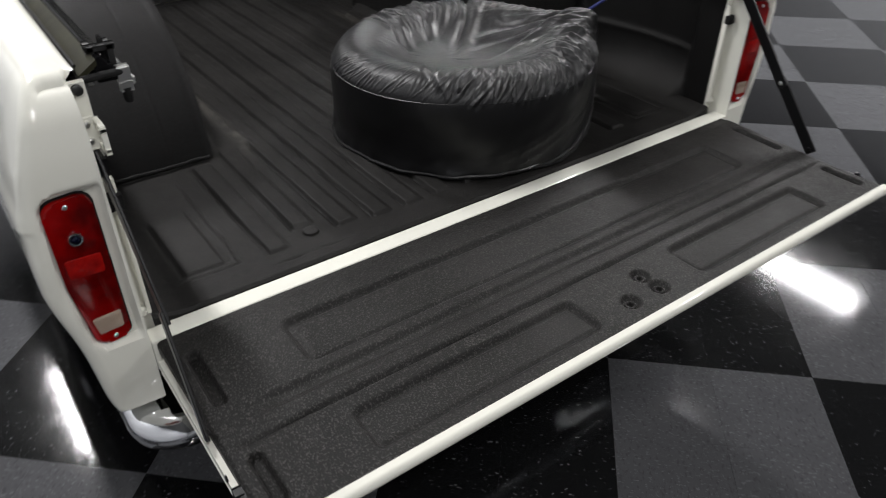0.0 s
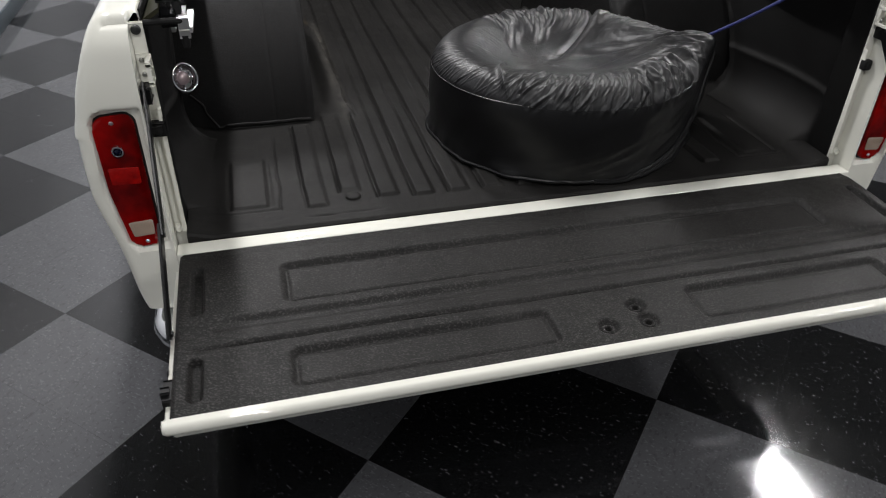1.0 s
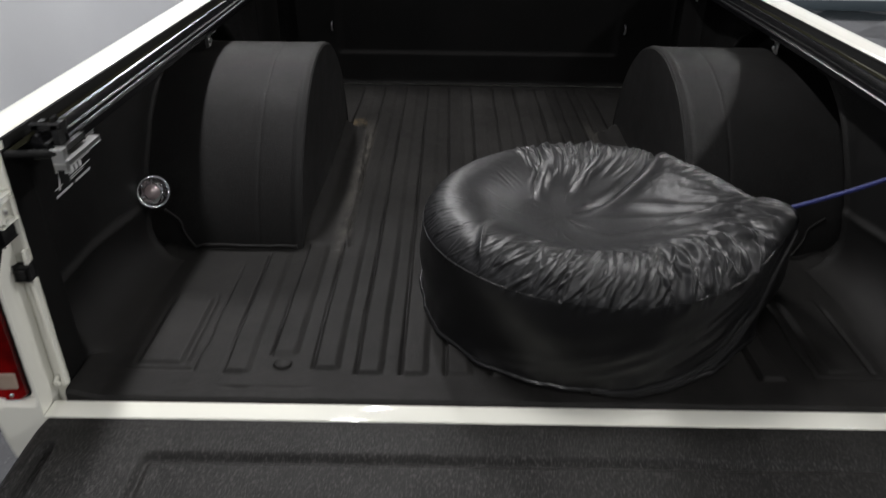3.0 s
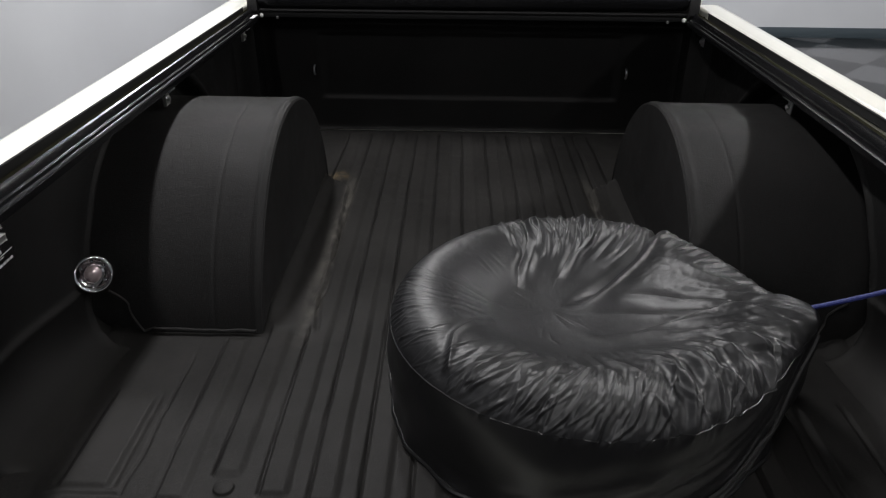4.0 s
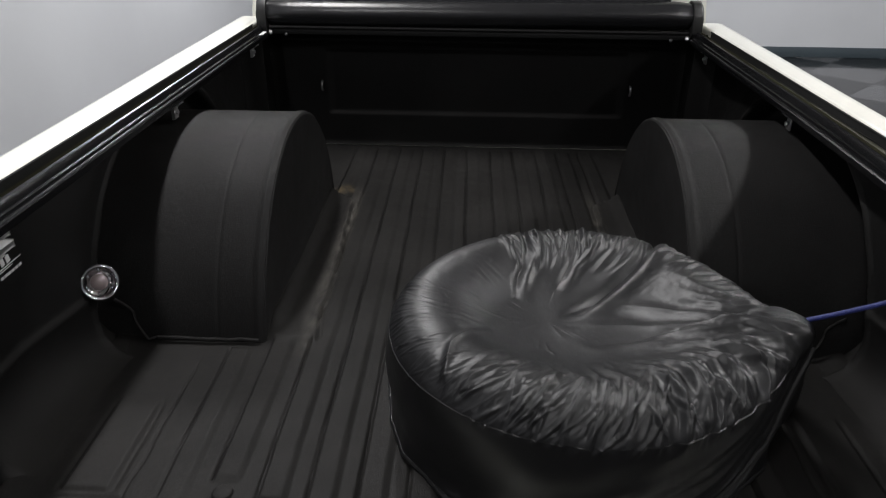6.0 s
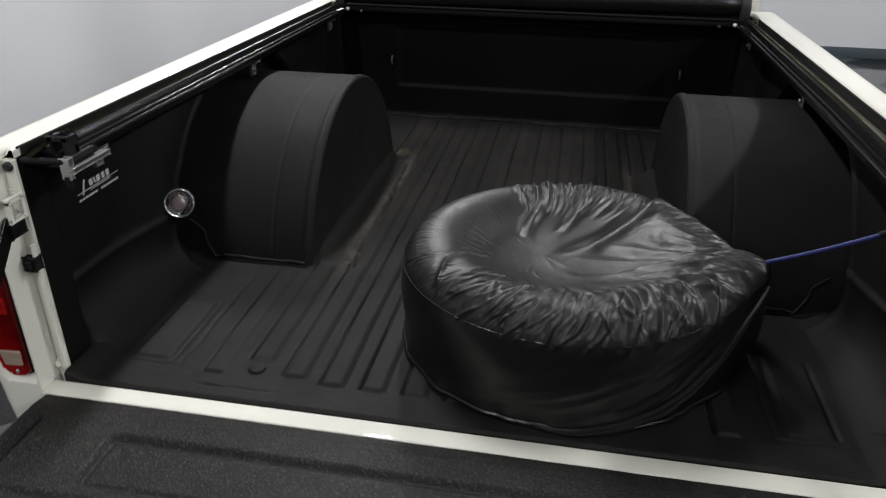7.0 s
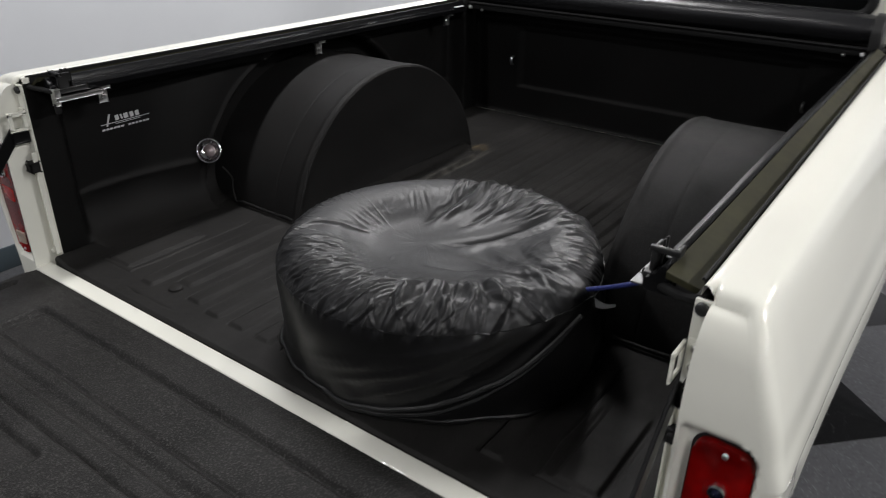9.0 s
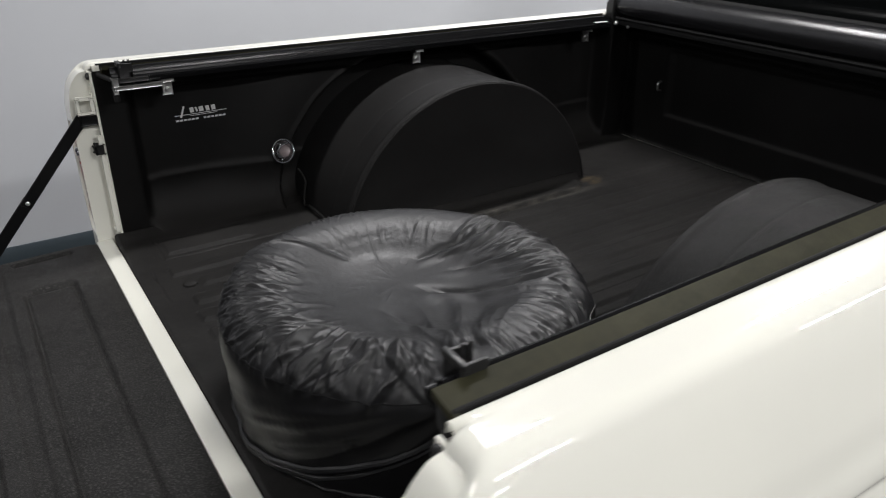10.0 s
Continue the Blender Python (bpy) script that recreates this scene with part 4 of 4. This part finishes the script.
        part("rod", tube(spline([(s * 0.852, 0.052, 1.112), (s * 0.82, 0.064, 1.106), (s * 0.782, 0.090, 1.100)], 9), 0.008, 10), RUBBER, l, "black rubber-covered rod")


def tonneau():
    t = thing("tonneau_cover", "black vinyl roll-up bed cover rolled at the cab end", "tonneau cover")
    bm = bmesh.new()
    rings = []
    for x in span(-0.765, 0.765, 90):
        e = smoothstep(0.70, 0.765, abs(x))
        sag = 0.004 * math.sin(x * 2.2) + 0.003 * noise.noise((x * 3, 1, 1))
        ring = []
        for k in range(36):
            a = 2 * math.pi * k / 36
            r = 0.052 * (1 - 0.10 * e * (1 + noise.noise((x * 40, a * 2, 2))))
            r *= 1 + 0.05 * math.cos(2 * a + 0.6) + 0.012 * noise.noise((x * 5, math.cos(a) * 2, math.sin(a) * 2))
            ring.append(bm.verts.new((x, 1.935 + r * math.cos(a), 1.18 + sag + r * math.sin(a))))
        rings.append(ring)
    for a, b in zip(rings, rings[1:]):
        for k in range(36):
            bm.faces.new((a[k], a[(k + 1) % 36], b[(k + 1) % 36], b[k]))
    bm.faces.new(rings[0])
    bm.faces.new(rings[-1])
    part("roll", bm, ROLL_VINYL, t, "rolled glossy black vinyl", smooth=60)
    part("bar", solid(-0.775, 0.775, 1.90, 1.975, 1.104, 1.124, 0.004), RUBBER, t)
    part("welt", tube([(-0.76, 1.896, 1.130), (0.76, 1.896, 1.130)], 0.006, 8), RUBBER, t)
    for s in (-1, 1):
        out = rounded([(1.875, 1.115), (1.995, 1.115), (1.995, 1.236), (1.875, 1.236)], [0.02, 0.02, 0.055, 0.055], 6)
        m = Matrix(((0, 0, s, s * 0.765), (1, 0, 0, 0), (0, 1, 0, 0), (0, 0, 0, 1)))
        e = part("end_cap", prism(out, 0.0, 0.034, 0.008, m, segments=3), PLASTIC, t)
        part("screw", lathe([(0, 0.007), (0.006, 0.006), (0.009, 0.002), (0.009, -0.003), (0, -0.003)], 16, aim((s * 0.756, 1.893, 1.112), (-s * 0.4, -1, 0.3))), STEEL, e)
        part("screw", lathe([(0, 0.005), (0.004, 0.004), (0.006, 0.001), (0.006, -0.002), (0, -0.002)], 12, aim((s * 0.70, 1.898, 1.104), (0, -1, 0))), STEEL, e)
        rail(t, s)
    part("sticker", solid(-0.776, -0.758, 1.79, 1.85, 1.1190, 1.1210, 0), STICKER, t, "small white sticker on the rail", smooth=0)


tonneau()


# ---- the covered spare wheel ----
COVER = Vector((0.192, 0.392, 0.0))
TIE = radians(-13)
CURVE_KEYS = [(0.0, 0.0, 0.836), (0.10, 0.075, 0.839), (0.20, 0.14, 0.850), (0.30, 0.195, 0.871), (0.38, 0.235, 0.890), (0.45, 0.270, 0.901), (0.52, 0.306, 0.901),
        (0.58, 0.334, 0.889), (0.64, 0.353, 0.868), (0.68, 0.362, 0.850), (0.72, 0.366, 0.825), (0.80, 0.368, 0.77), (0.90, 0.368, 0.70), (0.97, 0.369, 0.658), (1.0, 0.367, 0.646)]


def cover_profile(u):
    """Radius and height from the middle of the dished top (0) over the shoulder to the hem (1)."""
    k = max(i for i in range(len(CURVE_KEYS) - 1) if CURVE_KEYS[i][0] <= u)
    p = [CURVE_KEYS[min(max(i, 0), len(CURVE_KEYS) - 1)] for i in (k - 1, k, k + 1, k + 2)]
    h = (u - p[1][0]) / (p[2][0] - p[1][0])
    return [0.5 * (2 * p[1][a] + (p[2][a] - p[0][a]) * h + (2 * p[0][a] - 5 * p[1][a] + 4 * p[2][a] - p[3][a]) * h * h
                   + (3 * p[1][a] - p[0][a] - 3 * p[2][a] + p[3][a]) * h ** 3) for a in (1, 2)]


def make_pleats():
    """Gathers of the top: angle, slant, sway, where each begins and ends, half width in metres and height."""
    rng = random.Random(11)
    out = []

    def band(count, a0, a1, start, end, width, height, slant, bias=0.0):
        for k in range(count):
            a = radians(a0 + (a1 - a0) * (k + rng.uniform(0.05, 0.95)) / count)
            out.append((a, bias + rng.uniform(-slant, slant), rng.uniform(-0.03, 0.03), rng.uniform(*start), rng.uniform(*end), rng.uniform(*width), rng.uniform(*height)))
    band(30, 228, 316, (0.36, 0.48), (0.64, 0.71), (0.0035, 0.0075), (0.002, 0.006), 0.5, -0.7)
    band(26, 240, 318, (0.50, 0.60), (0.66, 0.72), (0.0025, 0.005), (0.0018, 0.0045), 0.9, -0.6)
    band(14, 225, 330, (0.30, 0.38), (0.50, 0.60), (0.006, 0.011), (0.002, 0.004), 0.4)
    band(26, 52, 118, (0.28, 0.40), (0.50, 0.62), (0.003, 0.007), (0.002, 0.0055), 0.35)
    band(26, 20, 116, (0.40, 0.48), (0.60, 0.69), (0.003, 0.007), (0.002, 0.005), 0.7)
    band(8, 118, 200, (0.20, 0.30), (0.38, 0.47), (0.003, 0.006), (0.0006, 0.0016), 0.4)
    band(30, 165, 226, (0.46, 0.56), (0.64, 0.72), (0.0018, 0.0035), (0.0010, 0.0030), 0.4, -0.9)
    band(40, 225, 280, (0.40, 0.52), (0.60, 0.71), (0.0018, 0.0035), (0.0010, 0.0028), 0.4, -0.9)
    band(24, 60, 118, (0.32, 0.46), (0.50, 0.64), (0.0016, 0.0032), (0.0010, 0.0026), 0.4)
    band(9, 286, 346, (0.40, 0.50), (0.66, 0.72), (0.009, 0.018), (0.006, 0.011), 0.9)
    band(12, 316, 346, (0.42, 0.54), (0.62, 0.70), (0.003, 0.006), (0.0015, 0.004), 1.2)
    band(12, -18, 20, (0.42, 0.52), (0.64, 0.71), (0.004, 0.008), (0.002, 0.005), 0.6)
    return out


def make_fan():
    """Long folds that run together at the tie: angle seen from the tie, from and to which distance, half width and height."""
    rng = random.Random(5)
    return [(-0.62 + 1.5 * (k + rng.uniform(0.1, 0.9)) / 17, rng.uniform(0.02, 0.08), rng.uniform(0.20, 0.40), rng.uniform(0.05, 0.10), rng.uniform(0.0025, 0.0065)) for k in range(17)]


PLEATS, FAN = make_pleats(), make_fan()
# deep creases across the dish: run of points, half width, depth, rise beside them
CREASES = [(((0.035, -0.012), (0.075, 0.060), (0.150, 0.175), (0.235, 0.300)), 0.011, 0.013, 0.008),
           (((-0.075, 0.085), (-0.085, 0.150), (-0.080, 0.240), (-0.085, 0.325)), 0.009, 0.009, 0.006),
           (((0.010, 0.120), (0.020, 0.200), (0.035, 0.300)), 0.008, 0.006, 0.005),
           (((-0.150, -0.062), (-0.205, -0.105), (-0.238, -0.165), (-0.246, -0.235)), 0.006, -0.006, -0.002),
           (((-0.300, 0.050), (-0.145, 0.012), (-0.061, -0.010), (0.060, -0.060)), 0.003, -0.0012, 0.0),
           (((-0.085, 0.060), (-0.061, -0.010), (-0.020, -0.120)), 0.003, -0.0010, 0.0),
           (((0.070, -0.088), (0.180, -0.060), (0.300, -0.045)), 0.010, 0.006, 0.004)]


def ease(a, b, x):
    t = np.clip((x - a) / (b - a), 0.0, 1.0)
    return t * t * (3 - 2 * t)


def sharp_fold(d):
    """A thin crest with a hollow on either side."""
    d = np.abs(d)
    return np.exp(-d ** 1.25) - 0.42 * np.exp(-((d - 2.1) / 0.9) ** 2)


def turn_to(theta, a):
    return (theta - a + math.pi) % (2 * math.pi) - math.pi


def rough_noise(xs, ys, scale, seed):
    return np.array([noise.noise((x * scale, y * scale, seed)) for x, y in zip(xs, ys)])


def cover_ring(theta, u):
    """The points of the cover at the given angles, for one u."""
    theta = np.asarray(theta, dtype=float)
    r0, z0 = cover_profile(u)
    ra, za = cover_profile(max(u - 0.004, 0.0))
    rb, zb = cover_profile(min(u + 0.004, 1.0))
    run = math.hypot(rb - ra, zb - za)
    nr, nz = -(zb - za) / run, (rb - ra) / run
    c, s = np.cos(theta), np.sin(theta)
    x, y = r0 * c, r0 * s
    dt = turn_to(theta, TIE)
    pull, tip = np.exp(-(dt / 0.34) ** 2), np.exp(-(dt / 0.12) ** 2)
    lift = np.zeros_like(theta)
    if u < 0.75:
        for a, slant, sway, u0, u1, w, h in PLEATS:
            g = smoothstep(u0 - 0.05, u0 + 0.05, u) * smoothstep(u1 + 0.015, u1 - 0.03, u)
            if g > 0.001:
                d = turn_to(theta, a + slant * (u - 0.55) + sway * math.sin(u * 23 + a * 9)) * max(r0, 0.05)
                lift += 0.74 * h * g * sharp_fold(d / w)
        tx, ty = 0.41 * math.cos(TIE), 0.41 * math.sin(TIE)
        vx, vy = x - tx, y - ty
        reach = np.hypot(vx, vy)
        phi = turn_to(np.arctan2(vy, vx), TIE + math.pi)
        phi = phi + 0.05 * np.sin(reach * 24 + 1.0)
        top = smoothstep(0.66, 0.58, u)
        for a, d0, d1, w, h in FAN:
            lift += top * h * sharp_fold((phi - a) / w) * ease(d0, d0 + 0.06, reach) * ease(d1, d1 - 0.12, reach) * ease(0.02, 0.2, reach)
        for points, w, depth, rise in CREASES:
            best, side, along = np.full_like(theta, 9.0), np.zeros_like(theta), np.zeros_like(theta)
            n = len(points) - 1
            for k in range(n):
                (ax, ay), (bx, by) = points[k], points[k + 1]
                ex, ey = bx - ax, by - ay
                q = np.clip(((x - ax) * ex + (y - ay) * ey) / (ex * ex + ey * ey), 0, 1)
                qx, qy = x - ax - q * ex, y - ay - q * ey
                d = np.hypot(qx, qy)
                closer = d < best
                best = np.where(closer, d, best)
                side = np.where(closer, np.sign(ex * qy - ey * qx), side)
                along = np.where(closer, (k + q) / n, along)
            g = 0.35 + 0.65 * ease(0.0, 0.35, along)
            d = best * side
            lift += g * (-depth * np.exp(-np.abs(best / w) ** 1.4) + rise * np.exp(-((d + 2.4 * w) / (1.5 * w)) ** 2))
    if u < 0.70:
        # slack, wavering surface and fine crinkles where the cloth is gathered
        busy = 0.35 + 0.65 * ease(-0.35, 0.3, np.cos(theta - radians(-40))) if u > 0.25 else 0.3
        lift += 0.0035 * rough_noise(x, y, 9.0, 3.0) * smoothstep(0.62, 0.3, u)
        lift += busy * (0.0012 * rough_noise(x, y, 38.0, 6.0) + 0.0007 * (0.6 - 2.2 * np.abs(rough_noise(x, y, 60.0, 2.0)))) * smoothstep(0.12, 0.4, u)
    r, z = r0 + nr * lift, z0 + nz * lift
    # the side away from the tie stands lower
    z = z - 0.010 * np.maximum(0.0, np.cos(theta - radians(140))) * smoothstep(0.2, 0.45, u) * smoothstep(0.85, 0.7, u)
    # pulled-up corner where the cord is tied
    r = r + (0.030 * pull + 0.026 * tip) * smoothstep(0.46, 0.68, u) * smoothstep(1.10, 0.80, u)
    z = z + (0.034 * tip + 0.022 * pull) * smoothstep(0.46, 0.66, u) * smoothstep(0.84, 0.70, u)
    if u > 0.66:
        # drapes that run down from the tie, slack in the wall and an uneven hem
        g = smoothstep(0.67, 0.74, u)
        for k in range(6):
            a = TIE - 0.06 - 0.09 * k + 0.03 * math.sin(k * 4.1)
            lean = -2.6 * (u - 0.70) * (1.0 + 0.30 * k)
            r = r + g * 0.0052 * np.exp(-np.abs(turn_to(theta, a + lean)) / (0.025 + 0.012 * k)) * smoothstep(1.02, 0.80, u) * (1.0 - 0.10 * k)
        for k in range(4):
            r = r + g * 0.006 * np.exp(-np.abs(turn_to(theta, TIE + 0.12 + 0.13 * k + 0.5 * (u - 0.7) * k)) / 0.03)
        side = smoothstep(0.70, 0.80, u)
        r = r + side * (0.005 * rough_noise(c + u * 2, s, 2.4, u * 5) + 0.0022 * rough_noise(c + u, s - u, 6.0, u * 9))
        r = r + smoothstep(0.90, 1.0, u) * (0.013 * rough_noise(c, s, 4.0, 12.0) + 0.005 * rough_noise(c, s, 11.0, 5.0) + 0.004)
    lean = 0.012 * smoothstep(0.7, 1.0, u)
    off = smoothstep(0.42, 0.0, u)
    return np.stack([COVER.x + r * c + lean * 0.3 - 0.052 * off, COVER.y + r * s + lean + 0.016 * off, z], 1)


def cover_point(theta, u):
    return Vector(cover_ring([theta], u)[0])


def wheel_cover():
    t = thing("spare_wheel_cover", "spare wheel in a wrinkled black vinyl cover lying on the bed", "wheel cover")

    def skin(name, us, n, material, label, middle, floor_side):
        angles = np.linspace(0, 2 * math.pi, n, endpoint=False)
        verts = [tuple(cover_ring([0.0], 0.0)[0])] if middle else []
        faces = []
        for row, u in enumerate(us):
            base = len(verts)
            verts.extend(map(tuple, cover_ring(angles, u)))
            for k in range(n):
                m = (k + 1) % n
                if row:
                    faces.append((base - n + k, base + k, base + m, base - n + m))
                elif middle:
                    faces.append((0, base + k, base + m))
        if floor_side:
            faces.append(tuple(range(len(verts) - 1, len(verts) - 1 - n, -1)))
        me = bpy.data.meshes.new(name)
        me.from_pydata(verts, [], faces)
        bm = bmesh.new()
        bm.from_mesh(me)
        bpy.data.meshes.remove(me)
        return part(name, bm, material, t, label, smooth=80)

    skin("top_panel", [0.03, 0.06, 0.09, 0.12] + span(0.15, 0.686, 112), 1440, VINYL, "wrinkled satin black vinyl top", True, False)
    skin("side_band", [0.6855] + span(0.69, 0.80, 14) + span(0.815, 1.0, 22), 720, VINYL_SHADED, "smooth black vinyl side, darkened for shade", False, True)
    angles = [2 * math.pi * k / 480 for k in range(481)]
    pts = [Vector(p) + 0.0004 * Vector((math.cos(a), math.sin(a), 0)) for p, a in zip(cover_ring(angles, 0.685), angles)]
    part("piping", tube(pts, 0.0014, 6, closed_ends=False), VINYL_SHADED, t, "sewn piping round the shoulder")
    for lift, drop in ((0.0, 0.0), (0.020, 0.05)):
        pts = []
        for k in range(60):
            f = k / 59
            th = TIE - 0.04 - f * (1.35 + drop)
            u = 0.72 + (0.985 - 0.72) * (1 - (1 - f) ** 2.2) - lift * math.sin(math.pi * f)
            pts.append(cover_point(th, min(u, 0.985)) + 0.002 * Vector((math.cos(th), math.sin(th), 0)))
        part("draw_cord", tube(pts, 0.0060, 8), VINYL_SHADED, t, "hem cord pulled up towards the tie")
    pts = [Vector(p) + Vector((0, 0, 0.004)) for p in cover_ring(angles, 0.992)]
    part("hem", tube(pts, 0.0055, 8, closed_ends=False), VINYL_SHADED, t, "thick rolled hem on the bed floor")


wheel_cover()


def tie_strap():
    t = thing("tie_down_cord", "blue elastic cord from the wheel cover to the rail", "bungee cord")
    a, b = Vector((0.575, 0.316, 0.905)), Vector((0.767, 0.233, 1.036))
    pts = [a.lerp(b, k / 20) - Vector((0, 0, 0.004 * math.sin(math.pi * k / 20))) for k in range(21)]
    part("cord", tube(pts, 0.0042, 10), WEBBING, t, "braided blue elastic cord")
    d = (b - a).normalized()
    hook = spline([b - d * 0.008, b + d * 0.012, b + d * 0.024 + Vector((0, 0, 0.008)), b + d * 0.026 + Vector((0, 0, 0.024)), b + d * 0.016 + Vector((0, 0, 0.034))], 22)
    part("hook", tube(hook, 0.0032, 8), STEEL, t, "bent steel wire hook")
    hook = spline([a + d * 0.004, a + Vector((0.010, 0.014, -0.018)), a + Vector((0.020, 0.028, -0.034)), a + Vector((0.032, 0.045, -0.046)), a + Vector((0.046, 0.066, -0.050))], 20)
    part("hook", tube(hook, [0.004 + 0.0035 * math.sin(math.pi * k / 19) for k in range(20)], 8, flat=0.4), STICKER, t, "white curled plastic hook end")
    part("ferrule", tube([b - d * 0.02, b + d * 0.004], 0.0062, 10), RUBBER, t)


tie_strap()

# ---- floor tiles, laid in a checker of two by two ----
CELL, ANGLE, CORNER = 0.603, radians(-43.75), Vector((-0.483, -0.163))
U = Vector((math.cos(ANGLE), math.sin(ANGLE)))
V = Vector((-U.y, U.x))


def tile_mesh(name, material):
    bm = bmesh.new()
    h = CELL / 4 - 0.0001
    t = h - 0.0002
    low = [bm.verts.new((x * h, y * h, -0.004)) for x, y in ((-1, -1), (1, -1), (1, 1), (-1, 1))]
    mid = [bm.verts.new((x * h, y * h, -0.0006)) for x, y in ((-1, -1), (1, -1), (1, 1), (-1, 1))]
    top = [bm.verts.new((x * t, y * t, 0.0)) for x, y in ((-1, -1), (1, -1), (1, 1), (-1, 1))]
    for a, b in ((low, mid), (mid, top)):
        for k in range(4):
            bm.faces.new((a[k], a[(k + 1) % 4], b[(k + 1) % 4], b[k]))
    bm.faces.new(top)
    me = bpy.data.meshes.new(name)
    bm.to_mesh(me)
    bm.free()
    me.materials.append(material)
    return me


meshes = [tile_mesh("black_tile", TILE_BLACK), tile_mesh("grey_tile", TILE_GREY)]
spots = []
for i in range(-60, 61):
    for j in range(-60, 61):
        p = CORNER + U * (CELL / 2) * (i + 0.5) + V * (CELL / 2) * (j + 0.5)
        if X0 + 0.1 < p.x < X1 - 0.1 and Y0 + 0.1 < p.y < Y1 - 0.06 or (X0 - 0.14 < p.x < X1 and Y0 < p.y < Y1 + 0.14):
            spots.append((p, (i // 2 + j // 2) % 2))
spots.sort(key=lambda q: (q[0] - Vector((0.3, -0.2))).length)
near, far = spots[:300], spots[300:]
turn = Matrix.Rotation(ANGLE, 4, "Z")
for p, kind in near:
    ob = new("tile", meshes[kind])
    ob.parent = floor
    ob.matrix_world = Matrix.Translation((p.x, p.y, 0)) @ turn
for kind, nm in ((0, "black_tiles"), (1, "grey_tiles")):
    src = meshes[kind]
    co = np.array([v.co[:] for v in src.vertices])
    faces = [tuple(f.vertices) for f in src.polygons]
    rot = np.array(turn.to_3x3())
    verts, polys = [], []
    for p, k in far:
        if k != kind:
            continue
        n = len(verts)
        verts.extend((co @ rot.T + np.array((p.x, p.y, 0))).tolist())
        polys.extend(tuple(a + n for a in f) for f in faces)
    me = bpy.data.meshes.new(nm)
    me.from_pydata(verts, [], polys)
    me.materials.append(src.materials[0])
    ob = new(nm, me)
    ob.parent = floor
    tagged(ob, kind="stuff")
